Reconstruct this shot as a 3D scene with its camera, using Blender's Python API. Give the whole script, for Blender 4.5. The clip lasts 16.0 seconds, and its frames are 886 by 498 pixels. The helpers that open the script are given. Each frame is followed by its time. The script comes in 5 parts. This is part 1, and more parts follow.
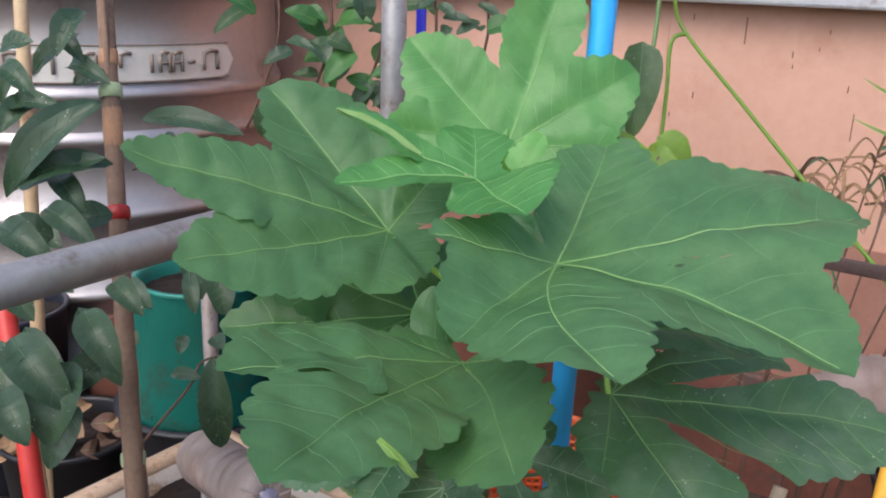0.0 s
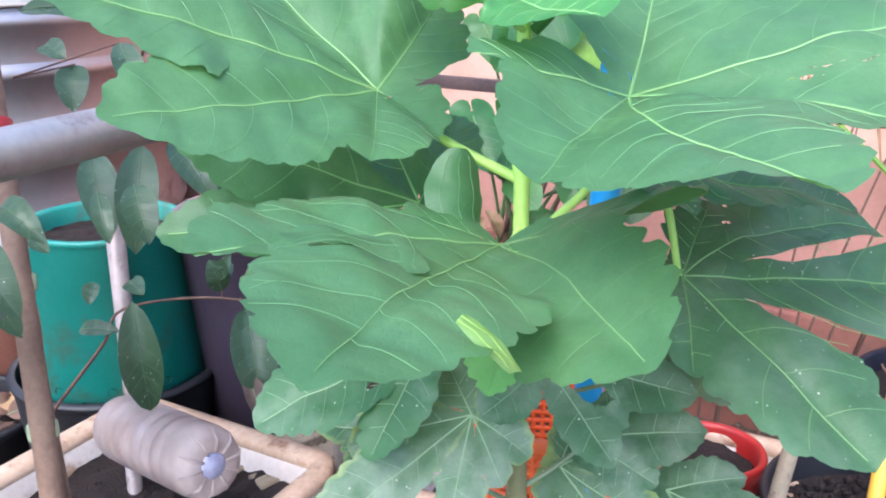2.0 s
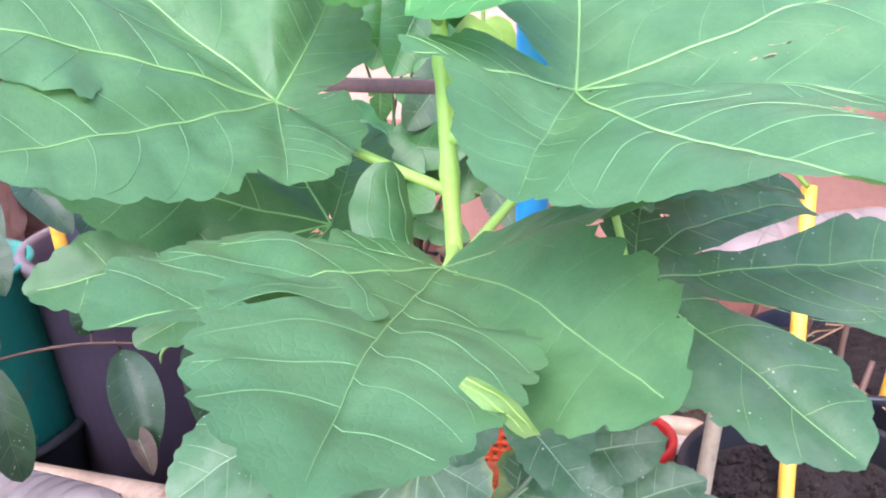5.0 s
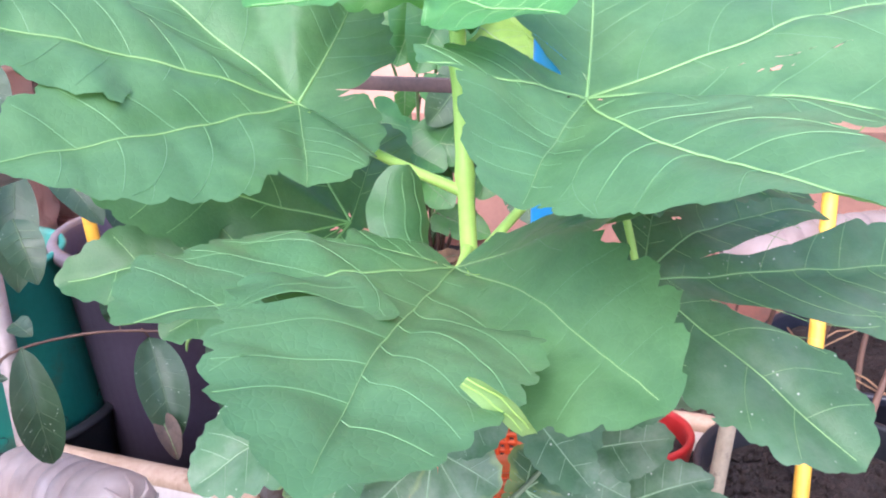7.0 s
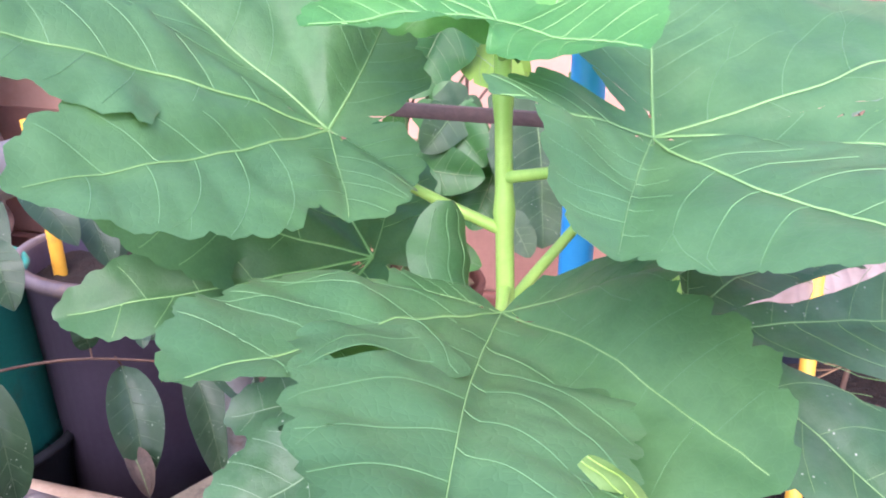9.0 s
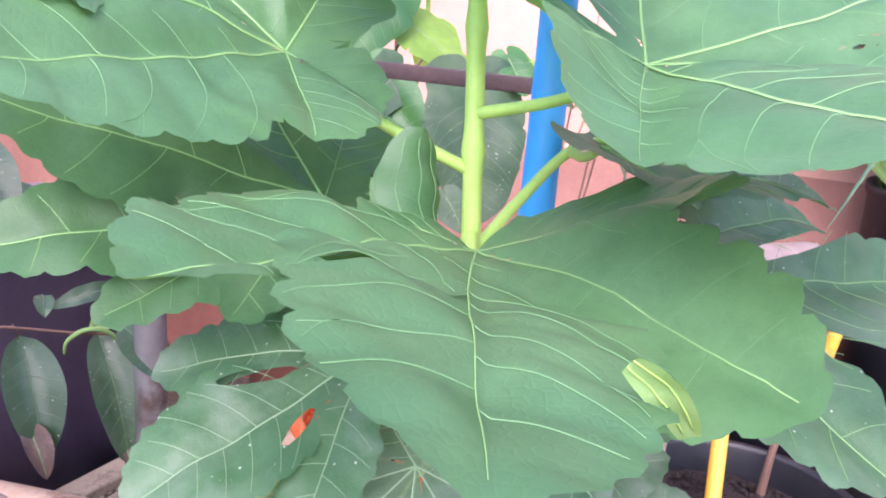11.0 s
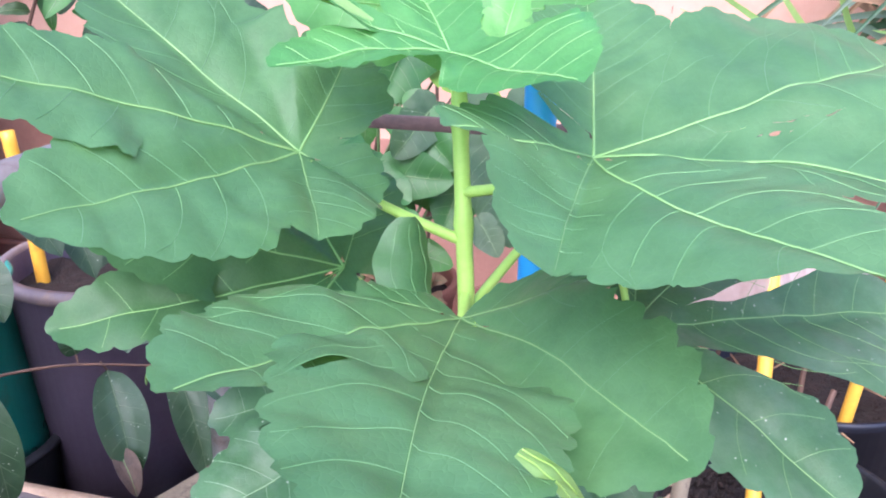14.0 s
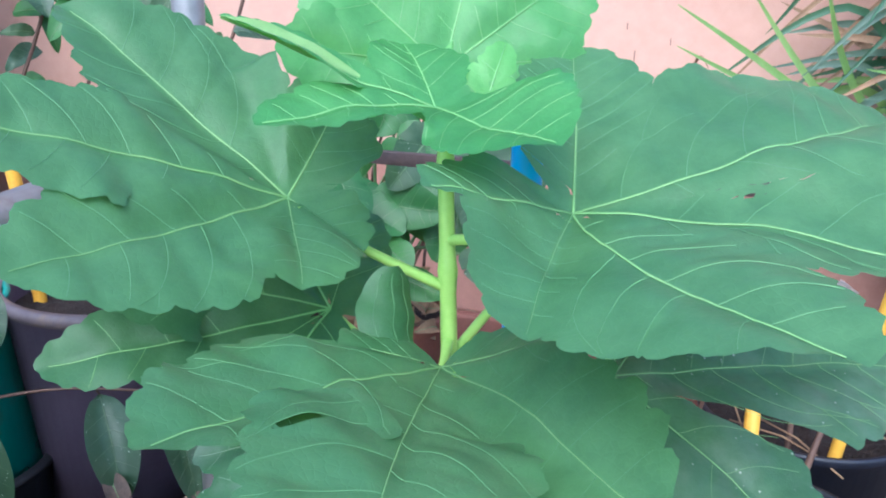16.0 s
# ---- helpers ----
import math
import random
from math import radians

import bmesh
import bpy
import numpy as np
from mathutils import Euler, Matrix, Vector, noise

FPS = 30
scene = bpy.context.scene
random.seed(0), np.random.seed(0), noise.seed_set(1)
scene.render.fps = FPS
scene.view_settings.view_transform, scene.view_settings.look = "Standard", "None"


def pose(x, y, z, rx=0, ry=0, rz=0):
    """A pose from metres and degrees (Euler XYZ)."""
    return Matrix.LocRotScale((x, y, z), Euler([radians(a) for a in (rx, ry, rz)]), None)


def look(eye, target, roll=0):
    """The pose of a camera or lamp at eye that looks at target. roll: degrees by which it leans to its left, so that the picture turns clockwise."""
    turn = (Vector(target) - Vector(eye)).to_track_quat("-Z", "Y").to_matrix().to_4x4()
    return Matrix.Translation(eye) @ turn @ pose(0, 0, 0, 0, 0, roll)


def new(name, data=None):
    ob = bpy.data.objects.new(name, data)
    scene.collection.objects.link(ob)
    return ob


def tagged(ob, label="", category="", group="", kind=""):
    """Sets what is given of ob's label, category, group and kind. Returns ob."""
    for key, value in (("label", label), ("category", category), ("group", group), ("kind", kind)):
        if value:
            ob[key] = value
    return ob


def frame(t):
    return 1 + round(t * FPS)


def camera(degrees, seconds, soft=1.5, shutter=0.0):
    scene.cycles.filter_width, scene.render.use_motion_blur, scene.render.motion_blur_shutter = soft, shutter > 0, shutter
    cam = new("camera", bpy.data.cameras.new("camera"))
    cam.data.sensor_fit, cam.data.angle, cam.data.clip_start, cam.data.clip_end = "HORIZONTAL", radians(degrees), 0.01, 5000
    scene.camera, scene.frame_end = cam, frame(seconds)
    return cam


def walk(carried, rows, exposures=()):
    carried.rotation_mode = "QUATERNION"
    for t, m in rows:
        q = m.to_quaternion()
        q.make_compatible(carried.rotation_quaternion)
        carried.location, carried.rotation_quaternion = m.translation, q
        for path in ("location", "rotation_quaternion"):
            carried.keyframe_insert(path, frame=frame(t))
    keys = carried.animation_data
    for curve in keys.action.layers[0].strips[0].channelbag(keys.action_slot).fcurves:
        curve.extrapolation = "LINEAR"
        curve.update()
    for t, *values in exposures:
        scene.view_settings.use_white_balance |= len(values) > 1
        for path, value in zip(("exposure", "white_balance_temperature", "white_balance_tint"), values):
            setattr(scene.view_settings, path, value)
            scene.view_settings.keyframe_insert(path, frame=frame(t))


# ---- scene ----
cam = camera(53.1, 16.0, soft=2.0)
METRES, EYE, TILT, LEAN, TURN = 0.8, 1.15, -17.0, -2.0, 0.0
ROWS = [
    (0.0, 0.0, 0.0, 0.0, 0.0, 0.0, -0.0),
    (0.5, -0.032, 0.0837, -0.0528, -1.32, -1.38, 0.96),
    (1.0, -0.0565, 0.162, -0.0579, -4.5, -2.0, 3.28),
    (1.5, -0.0653, 0.2075, -0.0608, -6.6, -2.31, 5.36),
    (2.0, -0.0989, 0.2136, -0.0848, -7.01, -2.15, 3.5),
    (2.5, -0.1411, 0.2306, -0.1025, -8.91, -1.0, 1.45),
    (3.0, -0.1606, 0.2733, -0.1169, -12.9, -1.84, 1.89),
    (3.5, -0.1723, 0.2914, -0.1141, -14.0, -3.03, 3.45),
    (4.0, -0.1682, 0.3013, -0.0939, -15.08, -3.15, 5.43),
    (4.5, -0.1394, 0.307, -0.0725, -16.95, -3.46, 8.45),
    (7.0, -0.1308, 0.2809, -0.0557, -14.79, -3.91, 7.93),
    (7.5, -0.1675, 0.2833, -0.0503, -14.23, -2.91, 6.31),
    (8.0, -0.1668, 0.2938, -0.0397, -15.08, -3.36, 6.19),
    (10.5, -0.2003, 0.3903, -0.0624, -23.19, -1.68, 5.07),
    (11.0, -0.2029, 0.3947, -0.0786, -24.39, -3.1, 4.07),
    (11.5, -0.201, 0.3904, -0.1238, -24.46, -4.92, 1.66),
    (12.0, -0.2084, 0.3759, -0.1635, -23.55, -6.4, -0.6),
    (12.5, -0.2113, 0.3609, -0.1569, -22.63, -6.66, 0.22),
    (13.0, -0.1972, 0.343, -0.0929, -22.19, -4.97, 3.41),
    (13.5, -0.1908, 0.3135, -0.059, -20.81, -4.37, 5.45),
    (14.0, -0.1793, 0.2865, -0.0245, -19.42, -3.52, 7.29),
    (14.5, -0.171, 0.2731, -0.0079, -18.98, -2.76, 7.54),
    (15.0, -0.1642, 0.2731, 0.008, -19.13, -2.63, 7.6),
    (15.5, -0.1612, 0.2736, 0.0051, -19.36, -2.77, 6.82),
    (16.0, -0.1674, 0.2712, -0.0013, -19.22, -2.57, 6.14),
]

EXPOSURES = [(0, 0.86, 6450, 12), (0.5, 1.25, 6000, 10), (1, 1.7, 5650, 10), (2, 1.95, 5700, 14), (3, 2.15, 5750, 19), (4.5, 2.2, 5850, 24), (7, 2.12, 5850, 24), (8, 1.98, 5850, 24), (10.5, 2.1, 6150, 38), (11.2, 2.17, 5900, 30), (11.7, 2.3, 5600, 14), (12.2, 2.32, 5600, 14), (13, 2.25, 5700, 22), (13.6, 2.1, 5800, 24), (14.2, 1.92, 5700, 20), (14.7, 1.62, 5500, 12), (15, 1.48, 5350, 10), (16, 1.54, 5200, 6)]
walk(cam, [(t, pose(0, 0, EYE, TILT, LEAN, TURN) @ pose(METRES * x, METRES * y, METRES * z, 90 + pitch, roll, yaw)) for t, x, y, z, yaw, pitch, roll in ROWS], EXPOSURES)

# ---- world and light ----
world = bpy.data.worlds.new("open_sky")
scene.world = world
world.use_nodes = True
wn, wl = world.node_tree.nodes, world.node_tree.links
sky = wn.new("ShaderNodeTexSky")
sky.sky_type, sky.sun_disc = "NISHITA", False
sky.sun_elevation, sky.sun_rotation, sky.dust_density = radians(50), radians(212), 3.0
wl.new(sky.outputs[0], wn["Background"].inputs[0])
wn["Background"].inputs[1].default_value = 0.15
sun = new("sun", bpy.data.lights.new("sun", "SUN"))
sun.data.energy, sun.data.angle, sun.data.color = 0.8, radians(50), (1.0, 0.97, 0.92)
sun.matrix_world = look((-1.6, -1.9, 4.1), (0, 0.6, 0.7))

# ---- axes of the rack and the wall ----
U = Vector((0.585, 0.811, 0.0))
V = Vector((0.811, -0.585, 0.0))
GROUND = 0.14


def uv(u, v, z):
    return U * u + V * v + Vector((0, 0, z))


# ---- materials ----
def material(name, build):
    m = bpy.data.materials.new(name)
    m.use_nodes = True
    build(m.node_tree, m.node_tree.nodes["Principled BSDF"])
    return m


def node(t, kind, **values):
    n = t.nodes.new(kind)
    for key, value in values.items():
        n.inputs[key.replace("_", " ")].default_value = value
    return n


def ramp(t, source, stops):
    r = t.nodes.new("ShaderNodeValToRGB")
    while len(r.color_ramp.elements) < len(stops):
        r.color_ramp.elements.new(0.5)
    for e, (p, c) in zip(r.color_ramp.elements, stops):
        e.position, e.color = p, (*c, 1) if len(c) == 3 else c
    t.links.new(source, r.inputs[0])
    return r.outputs[0]


def mixed(t, factor, a, b, mode="MIX"):
    m = t.nodes.new("ShaderNodeMix")
    m.data_type, m.blend_type = "RGBA", mode
    for socket, value in ((m.inputs[0], factor), (m.inputs[6], a), (m.inputs[7], b)):
        if isinstance(value, (int, float)):
            socket.default_value = value
        elif isinstance(value, tuple):
            socket.default_value = (*value, 1)
        else:
            t.links.new(value, socket)
    return m.outputs[2]


def bumped(t, bsdf, height, strength, distance=0.002):
    b = node(t, "ShaderNodeBump", Strength=strength, Distance=distance)
    t.links.new(height, b.inputs["Height"])
    t.links.new(b.outputs[0], bsdf.inputs["Normal"])


def noisy(t, scale, detail=4.0, rough=0.6, coords="Object"):
    c = t.nodes.new("ShaderNodeTexCoord")
    n = node(t, "ShaderNodeTexNoise", Scale=scale, Detail=detail, Roughness=rough)
    t.links.new(c.outputs[coords], n.inputs["Vector"])
    return n.outputs["Fac"]


def surface(name, low, high, roughness=0.6, scale=8.0, fine=120.0, bump=0.2, metal=0.0, stain=None, stain_at=0.62, depth=0.002):
    """Two scales of variation between two colours, fine relief, and stains of a third colour."""
    def build(t, b):
        broad, grain = noisy(t, scale), noisy(t, fine, 3.0)
        both = t.nodes.new("ShaderNodeMath")
        both.operation = "MULTIPLY_ADD"
        t.links.new(grain, both.inputs[0])
        both.inputs[1].default_value = 0.35
        t.links.new(broad, both.inputs[2])
        colour = ramp(t, both.outputs[0], [(0.42, low), (0.95, high)])
        if stain:
            blot = ramp(t, noisy(t, scale * 1.7, 8.0, 0.72), [(stain_at - 0.06, (0, 0, 0)), (stain_at + 0.06, (1, 1, 1))])
            colour = mixed(t, blot, colour, stain)
        t.links.new(colour, b.inputs["Base Color"])
        rough = ramp(t, broad, [(0.3, (roughness * 0.8,) * 3), (0.7, (min(1, roughness * 1.2),) * 3)])
        t.links.new(rough, b.inputs["Roughness"])
        b.inputs["Metallic"].default_value = metal
        bumped(t, b, grain, bump, depth)
    return material(name, build)


def leafy(name, dark, light, gloss=0.45, dust=0.0, rim=None, through_light=0.4, net=230.0):
    """A leaf blade: uneven green, a net of fine veins in relief, light that shines through, dust specks, a coloured rim."""
    def build(t, b):
        info = t.nodes.new("ShaderNodeObjectInfo")
        coords = t.nodes.new("ShaderNodeTexCoord")
        cells = node(t, "ShaderNodeTexVoronoi", Scale=net)
        cells.feature = "DISTANCE_TO_EDGE"
        t.links.new(coords.outputs["Object"], cells.inputs["Vector"])
        cell = ramp(t, cells.outputs["Distance"], [(0.0, (0, 0, 0)), (0.12, (1, 1, 1))])
        broad = noisy(t, 14.0, 3.0)
        shift = t.nodes.new("ShaderNodeMath")
        shift.operation = "MULTIPLY_ADD"
        t.links.new(info.outputs["Random"], shift.inputs[0])
        shift.inputs[1].default_value = 0.25
        t.links.new(broad, shift.inputs[2])
        colour = ramp(t, shift.outputs[0], [(0.35, dark), (0.85, light)])
        pale = tuple(min(1.0, c * 1.35 + 0.012) for c in light)
        lines = ramp(t, cells.outputs["Distance"], [(0.0, (0.08, 0.08, 0.08)), (0.06, (0, 0, 0))])
        colour = mixed(t, lines, colour, pale)
        mottle = ramp(t, noisy(t, 38.0, 6.0, 0.7), [(0.4, (0.32, 0.32, 0.32)), (0.62, (0, 0, 0))])
        colour = mixed(t, mottle, colour, tuple(c * 0.72 for c in dark))
        if rim:
            edge = t.nodes.new("ShaderNodeAttribute")
            edge.attribute_name = "rim"
            worn = t.nodes.new("ShaderNodeMath")
            worn.operation = "MULTIPLY"
            t.links.new(edge.outputs["Fac"], worn.inputs[0])
            t.links.new(noisy(t, 25.0), worn.inputs[1])
            colour = mixed(t, ramp(t, worn.outputs[0], [(0.3, (0, 0, 0)), (0.58, (0.6, 0.6, 0.6))]), colour, rim)
        if dust:
            film = ramp(t, noisy(t, 22.0, 5.0), [(0.45, (0, 0, 0)), (0.75, (dust, dust, dust))])
            colour = mixed(t, film, colour, (0.42, 0.5, 0.46))
            specks = node(t, "ShaderNodeTexVoronoi", Scale=190.0)
            t.links.new(coords.outputs["Object"], specks.inputs["Vector"])
            dots = ramp(t, specks.outputs["Distance"], [(0.08, (0.8, 0.8, 0.8)), (0.16, (0, 0, 0))])
            some = ramp(t, noisy(t, 60.0, 2.0), [(0.55, (0, 0, 0)), (0.6, (1, 1, 1))])
            colour = mixed(t, mixed(t, 1.0, dots, some, "MULTIPLY"), colour, (0.6, 0.66, 0.62))
        t.links.new(colour, b.inputs["Base Color"])
        b.inputs["Roughness"].default_value = gloss
        b.inputs["Specular IOR Level"].default_value = 0.44
        height = mixed(t, 0.5, cell, noisy(t, 45.0, 3.0))
        bumped(t, b, height, 0.15, 0.0012)
        glow = t.nodes.new("ShaderNodeBsdfTranslucent")
        t.links.new(mixed(t, 1.0, colour, (1.25, 1.2, 0.5), "MULTIPLY"), glow.inputs["Color"])
        mix = t.nodes.new("ShaderNodeMixShader")
        mix.inputs[0].default_value = through_light
        t.links.new(b.outputs[0], mix.inputs[1])
        t.links.new(glow.outputs[0], mix.inputs[2])
        t.links.new(mix.outputs[0], t.nodes["Material Output"].inputs[0])
    return material(name, build)


LEAF = leafy("fig_leaf_green", (0.063, 0.174, 0.07), (0.116, 0.26, 0.111), 0.42)
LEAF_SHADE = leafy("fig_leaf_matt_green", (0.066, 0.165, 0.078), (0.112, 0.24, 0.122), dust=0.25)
LEAF_DUSTY = leafy("fig_leaf_dusty", (0.06, 0.148, 0.076), (0.108, 0.22, 0.124), 0.44, dust=0.5)
LEAF_FRESH = leafy("fig_leaf_fresh", (0.15, 0.4, 0.11), (0.23, 0.5, 0.17), 0.42)
LEAF_MID = leafy("fig_leaf_dull", (0.05, 0.15, 0.065), (0.095, 0.22, 0.105), 0.42, dust=0.3)
LEAF_RIMMED = leafy("fig_leaf_yellow_rimmed", (0.062, 0.152, 0.076), (0.112, 0.225, 0.124), 0.44, dust=0.5, rim=(0.36, 0.47, 0.14))
LEAF_YOUNG = leafy("fig_leaf_young", (0.075, 0.26, 0.075), (0.14, 0.375, 0.12), 0.4)
LEAF_UNDER = leafy("fig_leaf_pale_underside", (0.205, 0.385, 0.13), (0.305, 0.485, 0.19), 0.6, net=220.0)
LEAF_SHINY = leafy("sapling_leaf", (0.022, 0.056, 0.028), (0.05, 0.104, 0.056), 0.4, dust=0.08, through_light=0.2, net=260.0)
LEAF_HEART = leafy("climber_leaf", (0.03, 0.12, 0.035), (0.07, 0.21, 0.05), 0.4, through_light=0.3)
LEAF_LIME = leafy("climber_leaf_lime", (0.15, 0.31, 0.045), (0.25, 0.4, 0.07), 0.45, through_light=0.4)
LEAF_GREY = leafy("climber_leaf_dull", (0.035, 0.09, 0.04), (0.078, 0.15, 0.064), 0.46, dust=0.1)
GRASS = leafy("grass_blade", (0.035, 0.1, 0.055), (0.09, 0.2, 0.11), 0.4, net=400.0)
GRASS_PALE = leafy("grass_blade_fresh", (0.2, 0.38, 0.12), (0.3, 0.48, 0.18), 0.4, net=400.0)
GRASS_GREY = leafy("grass_blade_grey", (0.09, 0.16, 0.12), (0.17, 0.26, 0.2), 0.4, net=400.0)
STRAW = surface("dry_straw", (0.16, 0.09, 0.05), (0.36, 0.22, 0.12), 0.8, 30, 300)
WITHERED = surface("withered_leaf", (0.04, 0.028, 0.024), (0.15, 0.105, 0.082), 0.8, 60, 400, 0.6)
VEIN = surface("leaf_vein", (0.155, 0.32, 0.1), (0.235, 0.41, 0.15), 0.5, 30, 400, 0.05)
VEIN_PALE = surface("leaf_vein_pale", (0.19, 0.33, 0.16), (0.28, 0.43, 0.24), 0.5, 30, 400, 0.05)
VEIN_FINE = surface("leaf_vein_fine", (0.092, 0.23, 0.084), (0.143, 0.303, 0.117), 0.5, 30, 400, 0.05)
VEIN_YOUNG = surface("leaf_vein_young", (0.17, 0.39, 0.115), (0.24, 0.46, 0.155), 0.5, 30, 400, 0.05)
VEIN_DARK = surface("leaf_vein_dull", (0.09, 0.17, 0.06), (0.16, 0.26, 0.1), 0.5, 30, 400, 0.05)
MIDRIB = surface("sapling_midrib", (0.055, 0.1, 0.045), (0.1, 0.16, 0.08), 0.5, 30, 400, 0.05)
PETIOLE_DULL = surface("dull_stalk", (0.12, 0.17, 0.09), (0.24, 0.29, 0.17), 0.55, 20, 300, 0.1)
PETIOLE = surface("green_stalk", (0.29, 0.53, 0.09), (0.44, 0.68, 0.16), 0.45, 20, 300, 0.08)
BARK = surface("fig_bark", (0.1, 0.11, 0.05), (0.2, 0.19, 0.09), 0.75, 18, 220, 0.4, stain=(0.3, 0.28, 0.22))
TWIG = surface("brown_twig", (0.07, 0.035, 0.025), (0.16, 0.09, 0.06), 0.7, 30, 300, 0.3)
STAKE = surface("weathered_stake", (0.13, 0.075, 0.05), (0.3, 0.2, 0.14), 0.75, 14, 160, 0.5, stain=(0.1, 0.06, 0.04))
PEELED = surface("peeled_bark", (0.3, 0.15, 0.08), (0.48, 0.28, 0.16), 0.7, 25, 200, 0.3)
BAMBOO = surface("pale_bamboo", (0.4, 0.27, 0.15), (0.6, 0.45, 0.28), 0.6, 12, 200, 0.2, stain=(0.2, 0.11, 0.06))
STEEL = surface("galvanised_pipe", (0.22, 0.215, 0.22), (0.42, 0.415, 0.42), 0.42, 9, 90, 0.2, 0.45, stain=(0.17, 0.13, 0.11), stain_at=0.57)
PIPEBROWN = surface("dirty_pipe", (0.2, 0.16, 0.15), (0.36, 0.31, 0.3), 0.5, 14, 140, 0.2, 0.2, stain=(0.12, 0.08, 0.06))
RUST = surface("rusty_bar", (0.035, 0.022, 0.022), (0.09, 0.055, 0.05), 0.7, 25, 200, 0.4)
TANKSTEEL = surface("stainless_tank", (0.42, 0.392, 0.392), (0.57, 0.53, 0.53), 0.46, 3, 60, 0.06, 0.95, stain=(0.3, 0.25, 0.24), stain_at=0.62)
PLATE = surface("tank_plate", (0.62, 0.6, 0.56), (0.78, 0.76, 0.72), 0.4, 10, 90, 0.1, 0.3)
LETTER = surface("plate_lettering", (0.16, 0.13, 0.11), (0.3, 0.24, 0.2), 0.6, 60, 300, 0.2)
WALL = surface("pink_plaster", (0.51, 0.285, 0.21), (0.63, 0.39, 0.305), 0.85, 2.2, 45, 0.22, stain=(0.52, 0.29, 0.21), stain_at=0.6, depth=0.004)
PLINTH = surface("red_plinth", (0.16, 0.06, 0.045), (0.27, 0.11, 0.08), 0.8, 4, 60, 0.4, stain=(0.12, 0.08, 0.07))
SILL = surface("grey_metal_sill", (0.36, 0.38, 0.42), (0.52, 0.54, 0.58), 0.5, 6, 120, 0.1, 0.3, stain=(0.25, 0.2, 0.2))
SCRATCH = surface("wall_scratch", (0.12, 0.07, 0.055), (0.24, 0.14, 0.11), 0.9, 60, 300)
SOIL = surface("potting_soil", (0.007, 0.0038, 0.003), (0.042, 0.023, 0.018), 0.95, 60, 300, 1.0, depth=0.01)
EARTH = surface("yard_earth", (0.04, 0.028, 0.02), (0.12, 0.085, 0.06), 0.95, 5, 90, 1.0, stain=(0.17, 0.13, 0.1), depth=0.01)
BLACK = surface("black_plastic", (0.005, 0.006, 0.008), (0.014, 0.015, 0.02), 0.48, 10, 160, 0.15, stain=(0.06, 0.055, 0.05), stain_at=0.68)
PURPLE = surface("dark_violet_plastic", (0.055, 0.042, 0.07), (0.11, 0.086, 0.13), 0.5, 6, 140, 0.15, stain=(0.08, 0.07, 0.08), stain_at=0.7)
CREAM = surface("cream_rim", (0.11, 0.085, 0.095), (0.22, 0.18, 0.19), 0.6, 10, 150, 0.2, stain=(0.2, 0.14, 0.11))
TEAL = surface("teal_plastic", (0.008, 0.18, 0.145), (0.025, 0.275, 0.22), 0.45, 5, 130, 0.1, stain=(0.06, 0.13, 0.095), stain_at=0.6)
NAVY = surface("navy_plastic", (0.005, 0.007, 0.015), (0.013, 0.016, 0.03), 0.5, 8, 140, 0.15)
WHITE = surface("white_plastic_stained", (0.56, 0.48, 0.42), (0.82, 0.77, 0.72), 0.5, 7, 120, 0.25, stain=(0.38, 0.25, 0.16), stain_at=0.6)
RIMTAN = surface("stained_rim", (0.34, 0.21, 0.125), (0.62, 0.47, 0.35), 0.6, 9, 120, 0.3, stain=(0.22, 0.11, 0.06), stain_at=0.58)
ORANGE = surface("orange_plastic", (0.72, 0.11, 0.022), (0.85, 0.17, 0.04), 0.42, 9, 120, 0.06)
RED = surface("red_plastic", (0.3, 0.012, 0.012), (0.42, 0.022, 0.018), 0.4, 9, 120, 0.08)
YELLOW = surface("yellow_stake_paint", (0.72, 0.36, 0.03), (0.85, 0.5, 0.07), 0.5, 12, 160, 0.15, stain=(0.5, 0.24, 0.04), stain_at=0.64)
BLUE = surface("blue_pipe_plastic", (0.02, 0.38, 0.92), (0.04, 0.46, 0.97), 0.35, 7, 120, 0.05)
ULTRA = surface("ultramarine_strap", (0.005, 0.008, 0.3), (0.01, 0.015, 0.42), 0.5, 9, 160, 0.15)
TERRA = surface("terracotta", (0.17, 0.06, 0.04), (0.3, 0.12, 0.08), 0.8, 9, 150, 0.3)
WOOD = surface("old_plank", (0.2, 0.155, 0.105), (0.4, 0.33, 0.23), 0.85, 12, 180, 0.6, stain=(0.07, 0.05, 0.04))
GREYWOOD = surface("grey_pink_wood", (0.3, 0.24, 0.225), (0.46, 0.385, 0.37), 0.7, 12, 180, 0.4)
DARKWOOD = surface("dark_brown_wood", (0.015, 0.012, 0.01), (0.05, 0.04, 0.032), 0.7, 12, 160, 0.4)
PAINTRED = surface("red_pole_paint", (0.45, 0.02, 0.02), (0.6, 0.05, 0.04), 0.45, 9, 140, 0.1)
TIE = surface("string_tie", (0.3, 0.4, 0.22), (0.44, 0.52, 0.32), 0.8, 30, 300)


def cloudy(t, b):
    grime = ramp(t, noisy(t, 20.0, 6.0), [(0.3, (0.36, 0.28, 0.25)), (0.7, (0.62, 0.55, 0.53))])
    t.links.new(grime, b.inputs["Base Color"])
    b.inputs["Roughness"].default_value = 0.28
    b.inputs["Transmission Weight"].default_value = 0.6
    b.inputs["IOR"].default_value = 1.2
    bumped(t, b, noisy(t, 60.0), 0.2)


